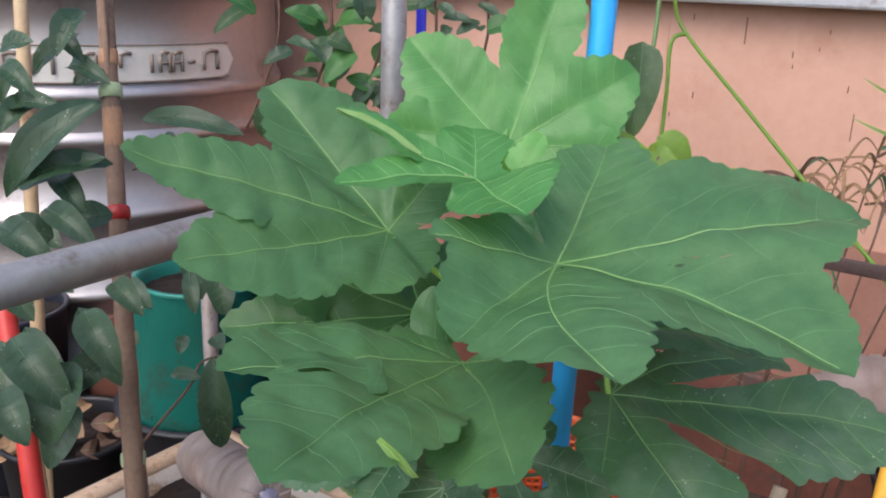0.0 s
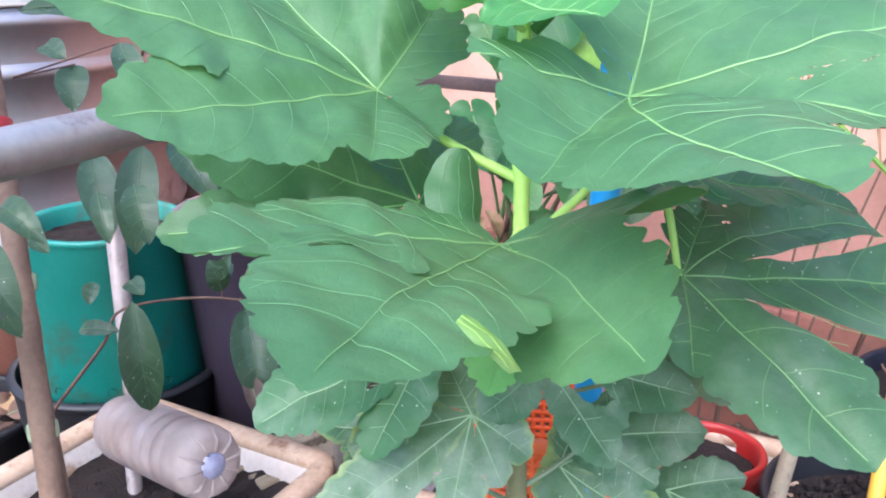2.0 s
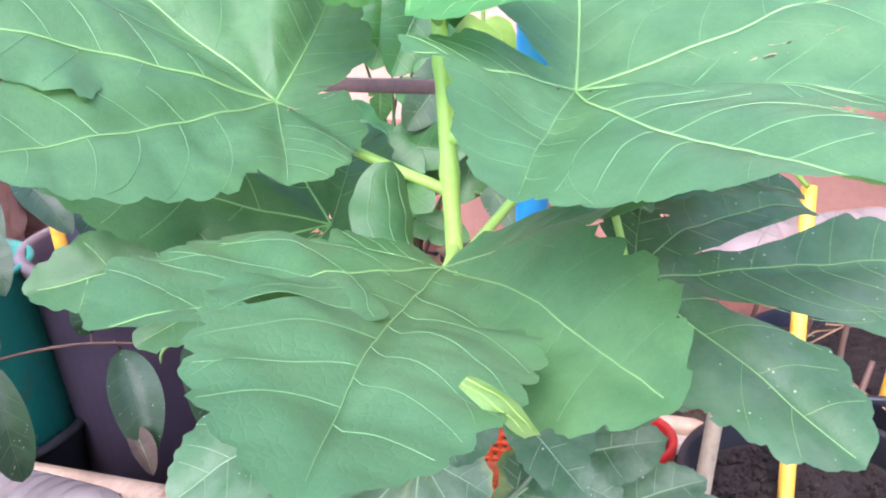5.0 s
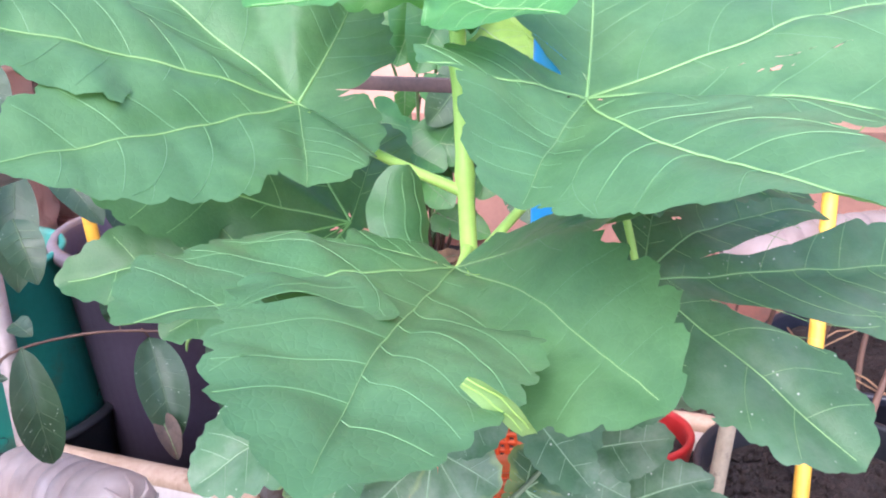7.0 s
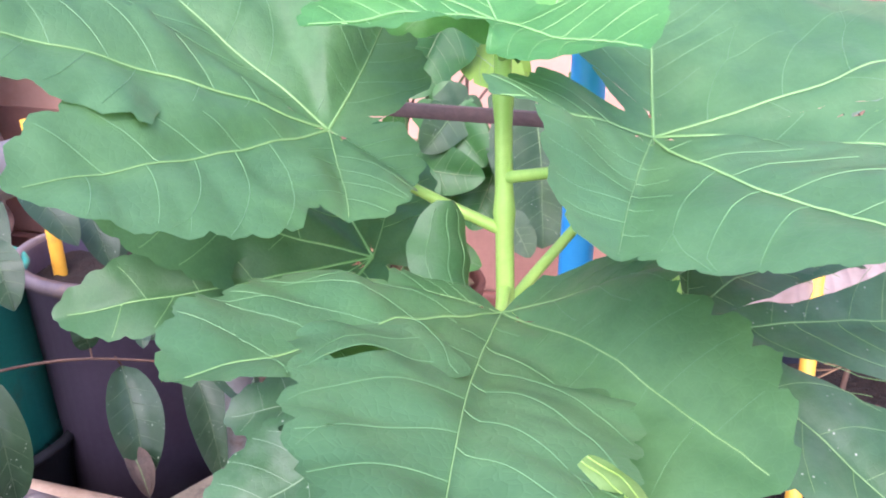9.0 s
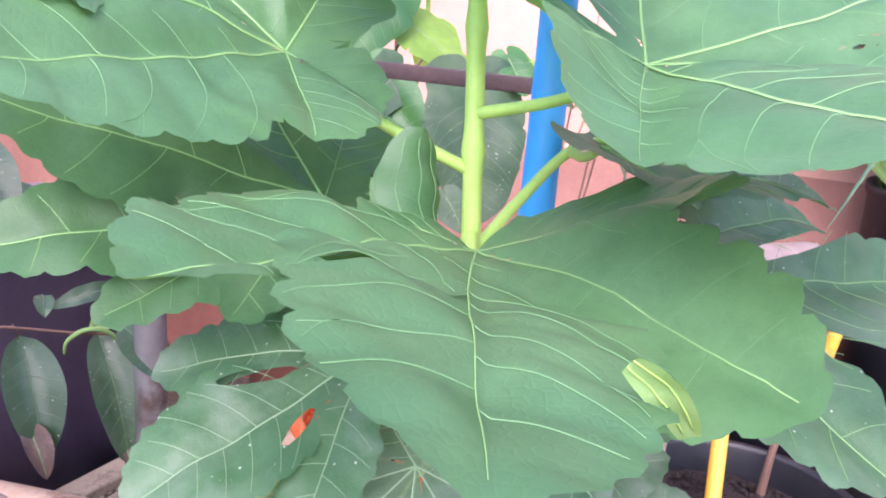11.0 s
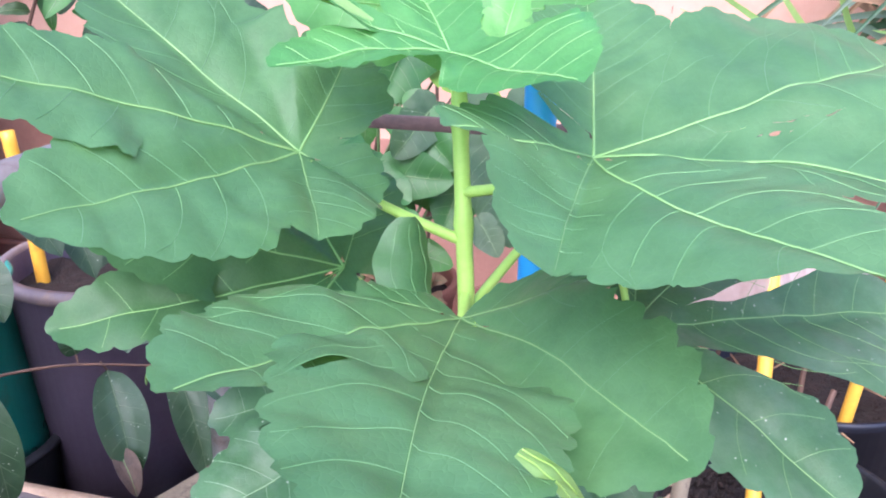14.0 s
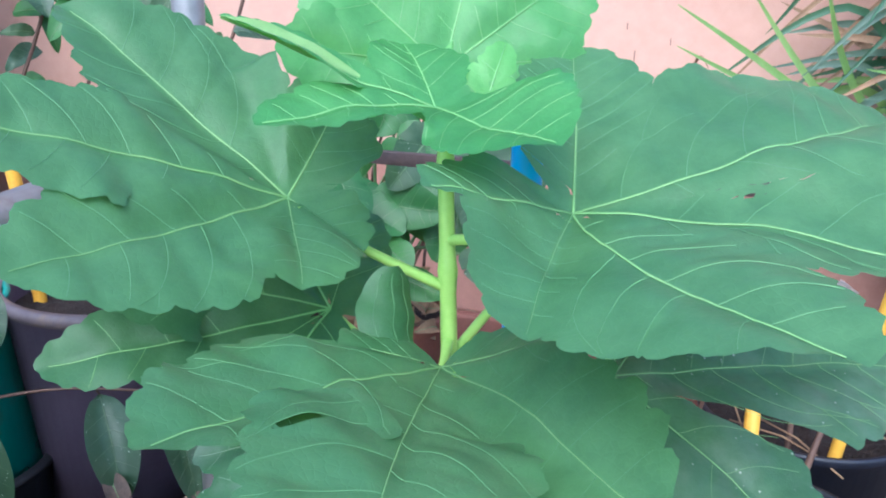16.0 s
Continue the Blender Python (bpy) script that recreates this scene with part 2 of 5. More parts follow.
CLOUDY = material("cloudy_plastic", cloudy)
BLUISH = surface("bottle_base_blue", (0.16, 0.17, 0.28), (0.36, 0.36, 0.46), 0.35, 40, 200, 0.1)


# ---- mesh helpers ----
def thing(name, label, category, at=(0, 0, 0), group="", kind=""):
    ob = new(name)
    ob.location = at
    return tagged(ob, label, category, group, kind)


def part(name, bm, mat, parent=None, label="", smooth=True):
    """Links a bmesh, built in world coordinates, as one mesh object under its parent."""
    me = bpy.data.meshes.new(name)
    bm.to_mesh(me)
    bm.free()
    return meshed(name, me, mat, parent, label, smooth)


def meshed(name, me, mat, parent=None, label="", smooth=True):
    me.materials.append(mat)
    if smooth:
        me.shade_smooth()
    ob = new(name, me)
    if parent:
        ob.parent = parent
        ob.matrix_parent_inverse = Matrix.Translation(-parent.location)
    return tagged(ob, label)


def tube(points, radii, seg=10, bm=None, caps=True):
    bm = bm or bmesh.new()
    pts = [Vector(p) for p in points]
    radii = radii if isinstance(radii, (list, tuple)) else [radii] * len(pts)
    rings, side = [], None
    for i, p in enumerate(pts):
        d = (pts[min(i + 1, len(pts) - 1)] - pts[max(i - 1, 0)]).normalized()
        side = side if side else (d.orthogonal().normalized())
        side = (side - d * side.dot(d)).normalized()
        up = d.cross(side)
        rings.append([bm.verts.new(p + (side * math.cos(a) + up * math.sin(a)) * radii[i]) for a in (math.tau * k / seg for k in range(seg))])
    for a, b in zip(rings, rings[1:]):
        for k in range(seg):
            bm.faces.new((a[k], a[(k + 1) % seg], b[(k + 1) % seg], b[k]))
    if caps:
        bm.faces.new(rings[0][::-1])
        bm.faces.new(rings[-1])
    return bm


def smooth_path(points, n=8):
    """A smooth curve through the points."""
    p = [Vector(q) for q in points]
    out = []
    for i in range(len(p) - 1):
        a, b, c, d = p[max(i - 1, 0)], p[i], p[i + 1], p[min(i + 2, len(p) - 1)]
        for k in range(n):
            s = k / n
            out.append(0.5 * (2 * b + (c - a) * s + (2 * a - 5 * b + 4 * c - d) * s * s + (3 * b - a - 3 * c + d) * s ** 3))
    return out + [p[-1]]


def lathe(profile, at, seg=48, bm=None, axis=None):
    """Turns (radius, height) pairs round the axis through at."""
    bm = bm or bmesh.new()
    turn = Vector((0, 0, 1)).rotation_difference(Vector(axis)).to_matrix() if axis else Matrix.Identity(3)
    rings = []
    for r, z in profile:
        rings.append([bm.verts.new(Vector(at) + turn @ Vector((r * math.cos(a), r * math.sin(a), z))) for a in (math.tau * k / seg for k in range(seg))])
    for a, b in zip(rings, rings[1:]):
        for k in range(seg):
            bm.faces.new((a[k], a[(k + 1) % seg], b[(k + 1) % seg], b[k]))
    return bm


def block(centre, x_axis, size, bevel=0.004, bm=None):
    """A bevelled box with its first side along x_axis (level)."""
    bm = bm or bmesh.new()
    x = Vector(x_axis).normalized()
    y = Vector((-x.y, x.x, 0)).normalized()
    z = x.cross(y)
    m = Matrix((x, y, z)).transposed().to_4x4()
    made = bmesh.ops.create_cube(bm, size=1.0, matrix=Matrix.Translation(centre) @ m @ Matrix.Diagonal((*size, 1)))
    if bevel:
        edges = list({e for v in made["verts"] for e in v.link_edges})
        bmesh.ops.bevel(bm, geom=edges, offset=bevel, segments=2, affect="EDGES", profile=0.5)
    return bm


def lumpy_disc(at, radius, amount, seed, rings=16, seg=48):
    """A soil surface with clods."""
    bm = bmesh.new()
    rows = []
    for i in range(1, rings + 1):
        r = radius * i / rings
        row = []
        for k in range(seg):
            a = math.tau * k / seg
            x, y = r * math.cos(a), r * math.sin(a)
            h = noise.noise((x * 22 + seed, y * 22, seed)) * amount + noise.noise((x * 70, y * 70 + seed, 0)) * amount * 0.6
            row.append(bm.verts.new((at[0] + x, at[1] + y, at[2] + h * (1 if i < rings else 0))))
        rows.append(row)
    mid = bm.verts.new(at)
    for k in range(seg):
        bm.faces.new((mid, rows[0][k], rows[0][(k + 1) % seg]))
    for a, b in zip(rows, rows[1:]):
        for k in range(seg):
            bm.faces.new((a[k], b[k], b[(k + 1) % seg], a[(k + 1) % seg]))
    return bm


# ---- fig leaves ----
class Blade:
    """The field of a lobed leaf: lobes are (angle, length, half width, lift, twist, bend, droop) with angles in degrees round the normal."""

    def __init__(self, place, normal, lobes, web, web_shift=0.3, droop=0.12, fold=0.36, seed=0, teeth=None, blunt=2.6, cut=0.1, root=0.34, sinus=None, over=1):
        self.p, self.n = Vector(place), Vector(normal).normalized()
        self.x = (Vector((1, 0, 0)) - self.n * self.n.x).normalized()
        self.y = self.n.cross(self.x)
        lobes = [(*l, 0.0, 0.0, 0.0)[:6] + (l[6] if len(l) > 6 else droop,) for l in lobes]
        self.sinus = sinus
        self.lobes, self.web, self.seed, self.droop, self.fold, self.teeth, self.blunt, self.cut, self.root = lobes, web, seed, droop, fold, teeth, blunt, cut, root
        main = self.main = max(range(len(lobes)), key=lambda k: lobes[k][1])
        self.cx = math.cos(radians(lobes[main][0])) * web * web_shift
        self.cy = math.sin(radians(lobes[main][0])) * web * web_shift
        order = sorted(range(len(lobes)), key=lambda k: lobes[k][0] % 360)
        self.side = [over * (1 if (order.index(k) - order.index(main)) % 2 == 0 else -1) for k in range(len(lobes))]
        self.pitch = min(0.021, max(0.0085, 0.095 * lobes[main][1]))
        self.teeth = (0.26 if self.pitch > 0.015 else 0.33) * self.pitch if teeth is None else teeth

    def axes(self, k, x, y):
        """Distance along and across lobe k, whose axis may be curved."""
        angle, length, half, lift, twist, bend, sag = self.lobes[k]
        c, s = math.cos(radians(angle)), math.sin(radians(angle))
        a = x * c + y * s
        u = np.clip(a / length, 0, 1)
        return a, -x * s + y * c - bend * length * 4 * u * (1 - u)

    def reach(self, k, across):
        """The half width of lobe k, which may differ on its two sides."""
        half = self.lobes[k][2]
        return np.where(across > 0, half[1], half[0]) if isinstance(half, tuple) else half

    def lobe_fields(self, x, y):
        out = []
        for k, (angle, length, half, lift, twist, bend, sag) in enumerate(self.lobes):
            a, across = self.axes(k, x, y)
            b, half = np.abs(across), self.reach(k, across)
            u = np.clip(a / length, 0, 1)
            rise = np.clip(u / 0.6, 0, 1)
            width = half * (self.root + (1 - self.root) * rise * rise * (3 - 2 * rise)) * np.power(np.maximum(1 - np.power(u, self.blunt), 0), 0.62)
            run = (a - 0.6 * b) * math.pi / self.pitch + k * 2 + np.sign(across) * 0.7 + self.seed
            tooth = np.power(np.abs(np.sin(run + 0.5 * np.sin(run * 0.37))), 0.75) - 0.6 + 0.3 * np.abs(np.sin(run * 2.7 + 1))
            inside = width + self.teeth * tooth * np.clip(u * 3, 0, 1) - b
            inside = np.where(a > length, -(np.hypot(a - length, b)), inside)
            inside = np.where(a < 0, self.root * half - np.hypot(a, b), inside)
            out.append(inside)
        return out

    def sheet(self, k, x, y):
        """The field of lobe k alone: near the stalk it ends against its neighbours, further out it runs over or under them."""
        f = self.lobe_fields(x, y)
        r = np.hypot(x, y)
        others = [g for i, g in enumerate(f) if i != k]
        middle = self.web - np.hypot(x - self.cx, y - self.cy)
        top = np.maximum(f[k], middle)
        value = top + 0.0035 * np.log(np.exp((f[k] - top) / 0.0035) + np.exp((middle - top) / 0.0035))
        value = value + np.sin(x * 90 + self.seed * 3.1) * np.sin(y * 80 + self.seed * 1.7) * 0.0018
        if others:
            value = np.minimum(value, f[k] - np.max(others, axis=0) + 2.5 * np.maximum(0, r - self.cut))
        if k == self.main and not self.sinus:
            value = np.maximum(value, 0.006 - r)
        if self.sinus:
            angle, half = self.sinus
            turned = np.abs((np.degrees(np.arctan2(y, x)) - angle + 180) % 360 - 180)
            value = np.minimum(value, np.where(turned < half + 90, r * np.sin(np.radians(turned - half)) + 0.003, 1.0))
        return value

    def height(self, x, y, sheet=None):
        r = np.hypot(x, y)
        weights, total = 1e-6, 0.0
        for k, (angle, length, half, lift, twist, bend, sag) in enumerate(self.lobes):
            c, s = math.cos(radians(angle)), math.sin(radians(angle))
            near = np.exp(15.0 * ((x * c + y * s) / np.maximum(r, 1e-6) - 1))
            if sheet == k:
                near = near + 4.0 * np.clip((r - self.cut) / 0.05, 0, 1)
            a, across = self.axes(k, x, y)
            b, half = np.abs(across), self.reach(k, across)
            v = r / length
            z = math.tan(radians(lift)) * r - sag * length * v * v + self.fold * np.minimum(b, half) * np.minimum(1, v * 2) * np.exp(-b / half)
            below, above = twist if isinstance(twist, tuple) else (twist, twist)
            z = z + (below * np.clip(across, -half, 0) + above * np.clip(across, 0, half)) * np.minimum(1, v * 2)
            gap = 0.84 * length / max(4, int(length / (0.031 if length > 0.15 else 0.017)))
            z = z + (0.0017 if length > 0.15 else 0.0011) * np.minimum(1, b / 0.012) * np.sqrt(np.abs(np.sin(math.pi * (a - 0.4 * b - 0.07 * length) / gap)))
            z = z + 0.0016 * np.sin(a * 170 + k) * np.clip((b - 0.4 * half) / half, 0, 1)
            total, weights = total + near * z, weights + near
        ripple = np.sin(x * 70 + self.seed) * np.cos(y * 62 + self.seed * 2) * 0.0016 + np.sin(x * 150 + y * 60 + self.seed) * 0.0008
        z = total / weights + ripple * np.clip(r / 0.04, 0, 1)
        if sheet is not None:
            z = z + self.side[sheet] * np.minimum(0.006, 0.11 * np.maximum(0, r - self.cut))
        return z

    def on_mesh(self, x, y, k):
        """The height of the meshed blade, between the corners of its grid."""
        pitch = self.grid[1] - self.grid[0]
        i, j = int((x - self.grid[0]) / pitch), int((y - self.grid[0]) / pitch)
        f, g = (x - self.grid[i]) / pitch, (y - self.grid[j]) / pitch
        h = self.height(np.array([self.grid[i], self.grid[i + 1], self.grid[i], self.grid[i + 1]]), np.array([self.grid[j], self.grid[j], self.grid[j + 1], self.grid[j + 1]]), k)
        return float(h[0] * (1 - f) * (1 - g) + h[1] * f * (1 - g) + h[2] * (1 - f) * g + h[3] * f * g)

    def mesh(self, name, step=0.003, holes=()):
        reach = max(l[1] for l in self.lobes) + 0.02
        n = int(2 * reach / step) + 1
        axis = self.grid = np.linspace(-reach, reach, n)
        gx, gy = np.meshgrid(axis, axis, indexing="ij")
        pts, edge, faces, seen = [], [], [], {}
        for k in range(len(self.lobes)):
            f = self.sheet(k, gx, gy)
            for hx, hy, ha, hl, hw in holes:
                c, s = math.cos(radians(ha)), math.sin(radians(ha))
                a, b = (gx - hx) * c + (gy - hy) * s, -(gx - hx) * s + (gy - hy) * c
                f = np.minimum(f, (np.sqrt((a / hl) ** 2 + (b / hw) ** 2) - 1) * hw)
            margin = np.maximum(0, self.lobe_fields(gx, gy)[k])
            index, own, rims, rings = {}, [], [], []

            def corner(i, j):
                if (i, j) not in index:
                    index[(i, j)] = len(own)
                    own.append((axis[i], axis[j]))
                    rims.append(margin[i, j])
                return index[(i, j)]

            def cut(i, j, l, m):
                key = (i, j, l, m) if (i, j) < (l, m) else (l, m, i, j)
                if key not in index:
                    s = f[i, j] / (f[i, j] - f[l, m])
                    index[key] = len(own)
                    own.append((axis[i] + (axis[l] - axis[i]) * s, axis[j] + (axis[m] - axis[j]) * s))
                    rims.append(margin[i, j] + (margin[l, m] - margin[i, j]) * s)
                return index[key]

            inside = f > 0
            live = inside[:-1, :-1] | inside[1:, :-1] | inside[:-1, 1:] | inside[1:, 1:]
            for i, j in zip(*np.nonzero(live)):
                ring = [(i, j), (i + 1, j), (i + 1, j + 1), (i, j + 1)]
                poly = []
                for a, b in zip(ring, ring[1:] + ring[:1]):
                    if inside[a]:
                        poly.append(corner(*a))
                    if inside[a] != inside[b]:
                        poly.append(cut(*a, *b))
                if len(poly) > 2:
                    rings.append(poly)
            if not own:
                continue
            xy = np.array(own)
            z = self.height(xy[:, 0], xy[:, 1], k)
            link = []
            for q, (x, y) in enumerate(own):
                key = (round(x, 5), round(y, 5), round(float(z[q]), 5))
                if key not in seen:
                    seen[key] = len(pts)
                    pts.append((x, y, z[q]))
                    edge.append(rims[q])
                link.append(seen[key])
            for poly in rings:
                poly = [link[q] for q in poly]
                if len(set(poly)) == len(poly):
                    faces.append(poly)
        xyz = np.array(pts)
        co = np.array(self.p) + np.outer(xyz[:, 0], self.x) + np.outer(xyz[:, 1], self.y) + np.outer(xyz[:, 2], self.n)
        me = bpy.data.meshes.new(name)
        me.from_pydata(co.tolist(), [], faces)
        rim = me.attributes.new("rim", "FLOAT", "POINT")
        rim.data.foreach_set("value", np.clip(1 - np.array(edge) / 0.011, 0, 1))
        return me

    def ribbon(self, bm, k, line, w0, w1, up=0.0008, slot=0, start=None):
        last = None
        for i, (x, y) in enumerate(line):
            q = line[min(i + 1, len(line) - 1)]
            o = line[max(i - 1, 0)]
            dx, dy = q[0] - o[0], q[1] - o[1]
            l = math.hypot(dx, dy) or 1
            w = w0 + (w1 - w0) * i / max(1, len(line) - 1)
            h = self.on_mesh(x, y, k)
            row = [bm.verts.new(self.p + self.x * (x - dy / l * w * m) + self.y * (y + dx / l * w * m) + self.n * (h + e)) for m, e in ((1, up * 0.4), (0, up + w * 0.5), (-1, up * 0.4))]
            if last:
                for face in (bm.faces.new((last[0], row[0], row[1], last[1])), bm.faces.new((last[1], row[1], row[2], last[2]))):
                    face.material_index = slot
            if last is None and start:
                bm.faces.new((start, row[0], row[1]))
            last = row
        return last[1]

    def vein(self, k, thick=0.0008):
        """The main vein of lobe k with its arching, forked side veins."""
        angle, length, half, lift, twist, bend, sag = self.lobes[k]
        c, s = math.cos(radians(angle)), math.sin(radians(angle))
        bm = bmesh.new()
        chance = random.Random(self.seed * 31 + k)
        sway = math.sin(self.seed * 5 + k * 2.3) * 0.02

        def put(a, b):
            u = min(1.0, max(0.0, a / length))
            b = b + (bend * 4 * u * (1 - u) + sway * math.sin(math.pi * u)) * length
            return a * c - b * s, a * s + b * c

        def free(x, y):
            return float(self.sheet(k, np.float64(x), np.float64(y)))

        def run(a, b, heading, side, turn, most):
            line = []
            for m in range(most):
                x, y = put(a, b)
                if free(x, y) < 0.0018:
                    break
                line.append((x, y))
                a, b = a + 0.0035 * math.cos(heading), b + side * 0.0035 * math.sin(heading)
                heading -= turn
            return line, a, b, heading

        main = []
        for i in range(27):
            x, y = put(length * 0.96 * i / 26, 0)
            if i > 3 and free(x, y) < 0.001:
                break
            main.append((x, y))
        self.ribbon(bm, k, main, thick, thick * 0.22)
        bm.verts.ensure_lookup_table()
        ridge = [bm.verts[3 * i + 1] for i in range(len(main))]
        count = max(4, int(length / (0.031 if length > 0.15 else 0.017)))
        for i in range(count):
            for side in (1, -1):
                u = 0.07 + 0.84 * (i + 0.35 * (side > 0) + chance.uniform(-0.12, 0.12)) / count
                first = 14 if chance.random() < 0.6 else 30
                line, a, b, heading = run(u * length, 0.0, chance.uniform(1.05, 1.3), side, 0.035, first)
                if len(line) > 3:
                    end = self.ribbon(bm, k, line, thick * 0.3, thick * 0.2, 0.0004, 1, ridge[min(len(ridge) - 1, int(u / 0.96 * 26))])
                if first == 14 and len(line) == 14:
                    for swing in (0.35, -0.3):
                        branch = run(a, b, heading + swing, side, 0.03 if swing > 0 else 0.01, 12)[0]
                        if len(branch) > 2:
                            self.ribbon(bm, k, [line[-1]] + branch, thick * 0.2, thick * 0.11, 0.0004, 1, end)
        return bm


def fig_leaf(plant, node_at, place, normal, lobes, web, mat=LEAF, veins=VEIN, label="", thick=0.00074, stalk=0.0028, holes=(), bow=0.003, bare=(), **kw):
    b = Blade(place, normal, lobes, web, **kw)
    leaf = meshed("leaf", b.mesh("leaf", holes=holes), mat, plant, label)
    for k in range(len(lobes)):
        if lobes[k][1] > 0.03:
            rib = part("vein", b.vein(k, thick * (0.42 if k in bare else 1)), veins, leaf)
            rib.data.materials.append(VEIN_FINE if veins == VEIN and mat == LEAF else veins)
    if node_at:
        a, e = Vector(node_at), Vector(place) - b.n * 0.0035
        mid = (a + e) / 2 - Vector((0, 0, bow))
        part("petiole", tube(smooth_path([a, mid, e], 8), [stalk * (1.25 - 0.4 * i / 16) for i in range(17)], 10), PETIOLE_DULL if veins == VEIN_PALE else PETIOLE, plant)
    return b


# ---- ground, wall ----
bm = bmesh.new()
reach = [-300, -60, -12] + [-4 + 0.16 * i for i in range(51)] + [12, 60, 300]
grid = [[bm.verts.new((x, y + 1, GROUND + (noise.noise((x * 3, y * 3, 1)) * 0.012 + noise.noise((x * 11, y * 11, 4)) * 0.006 if abs(x) < 5 and abs(y) < 5 else 0))) for y in reach] for x in reach]
for i in range(len(reach) - 1):
    for j in range(len(reach) - 1):
        bm.faces.new((grid[i][j], grid[i + 1][j], grid[i + 1][j + 1], grid[i][j + 1]))
tagged(part("ground", bm, EARTH), "dark trodden yard earth", "ground", kind="structure")

WALL_U = 1.75
bm = block(uv(WALL_U + 0.06, 0.2, 0.85), V, (7.0, 0.12, 1.5), 0.004)
wall = tagged(part("wall_back", bm, WALL, smooth=False), "pink plastered garden wall with dark scratches", "wall", kind="structure")
tagged(part("plinth", block(uv(WALL_U - 0.016, 0.2, 0.255), V, (7.0, 0.028, 0.29), 0.006), PLINTH, smooth=False), "dark red painted plinth along the wall", "plinth", kind="structure")
# Thin strip over the lower wall; its browner pink stands for shade there.
LOW_WALL_SHADE = surface("low_wall_shade_brown", (0.29, 0.135, 0.1), (0.42, 0.215, 0.165), 0.7, 6, 90, 0.25, stain=(0.3, 0.16, 0.12))
tagged(part("dado", block(uv(WALL_U - 0.004, 0.2, 0.55), V, (7.0, 0.006, 0.29), 0), LOW_WALL_SHADE, smooth=False), "strip of lower wall above the plinth, shade put into its brownish pink colour", "dado", kind="structure")
sill = tagged(part("sill", block(uv(WALL_U - 0.03, 0.2, 1.16), V, (7.0, 0.056, 0.075), 0.006), SILL, smooth=False), "grey metal ledge along the wall", "ledge", kind="structure")
rnd = random.Random(5)
for k in range(14):
    v, z, h = rnd.uniform(-0.75, -0.2), rnd.uniform(0.9, 1.1), rnd.choice((0.008, 0.012, 0.03, 0.05))
    part("scratch", block(uv(WALL_U - 0.001, v, z), V, (0.0014, 0.003, h), 0), SCRATCH, wall, smooth=False)
for k, v in enumerate((-1.9, -0.7, 0.5, 1.7)):
    part("plaster_joint", block(uv(WALL_U - 0.0005, v, 0.95), V, (0.003, 0.002, 0.5), 0), WALL, wall, smooth=False)

# ---- steel water tank ----
tank_at = (-0.885, 2.2, GROUND)
tank = thing("water_tank", "ribbed stainless steel water tank with a pale name plate", "tank", tank_at)
profile = [(0.0, 0.02), (0.45, 0.02), (0.47, 0.06)]
for z in (0.1, 0.27, 0.44, 0.6, 0.69, 0.885, 0.983, 1.081, 1.179, 1.277, 1.375, 1.473):
    profile += [(0.478, z), (0.478, z + 0.055), (0.486, z + 0.062), (0.49, z + 0.072), (0.486, z + 0.082), (0.478, z + 0.089)]
profile += [(0.46, 1.6), (0.3, 1.68), (0.0, 1.7)]
part("body", lathe(profile, tank_at, 96), TANKSTEEL, tank)


def on_tank(angle, z, out=0.004):
    return Vector(tank_at) + Vector((math.cos(angle) * (0.478 + out), math.sin(angle) * (0.478 + out), z - GROUND))


bm = bmesh.new()
left, right, low, high = radians(-112), radians(-27), 0.93, 1.0
outline = []
for k in range(40):
    f = k / 39
    a = left + (right - left) * f
    d = min(1.0, (1 - f) / 0.06)
    h = (high - low) / 2 * math.sqrt(max(0.0, 1 - (1 - d) ** 2))
    outline.append([bm.verts.new(on_tank(a, (low + high) / 2 + s * max(h, 0.001), 0.006)) for s in (-1, 1)])
for a, b in zip(outline, outline[1:]):
    bm.faces.new((a[0], b[0], b[1], a[1]))
plate = part("name_plate", bm, PLATE, tank, "pale plate with worn brown lettering")
bm = tube([on_tank(left + (right - left) * k / 39, low - 0.001, 0.007) for k in range(39)], 0.002, 6)
tube([on_tank(left + (right - left) * k / 39, high + 0.001, 0.007) for k in range(39)], 0.002, 6, bm)
part("plate_frame", bm, LETTER, plate)
a = radians(-33)
for width, pieces in ((0.05, "n"), (0.02, "d"), (0.055, "ss"), (0.03, "l"), (0.03, "g"), (0.055, "nn"), (0.03, "l"), (0.05, "n"), (0.04, "s"), (0.05, "n"), (0.04, "l"), (0.05, "ss")):
    bm = bmesh.new()
    w = width / 0.48
    z0, z1 = 0.946, 0.984
    for s in range(len(pieces)):
        b0, b1 = a - w * s / len(pieces), a - w * (s + 0.72) / len(pieces)
        if pieces[s] in "nsl":
            tube([on_tank(b0, z0, 0.009), on_tank(b0, z1, 0.009)], 0.0042, 6, bm)
        if pieces[s] in "nsg":
            tube([on_tank(b0, z1, 0.009), on_tank((b0 + b1) / 2, z1 + 0.003, 0.009), on_tank(b1, z1 - 0.003, 0.009)], 0.0042, 6, bm)
            tube([on_tank(b1, z1 - 0.002, 0.009), on_tank(b1, z0 + (0.012 if pieces[s] == "g" else 0), 0.009)], 0.0042, 6, bm)
        if pieces[s] in "sd":
            tube([on_tank(b0, (z0 + z1) / 2, 0.009), on_tank(b1, (z0 + z1) / 2, 0.009)], 0.004, 6, bm)
    part("letter_bar", bm, LETTER, plate)
    a -= w + 0.02

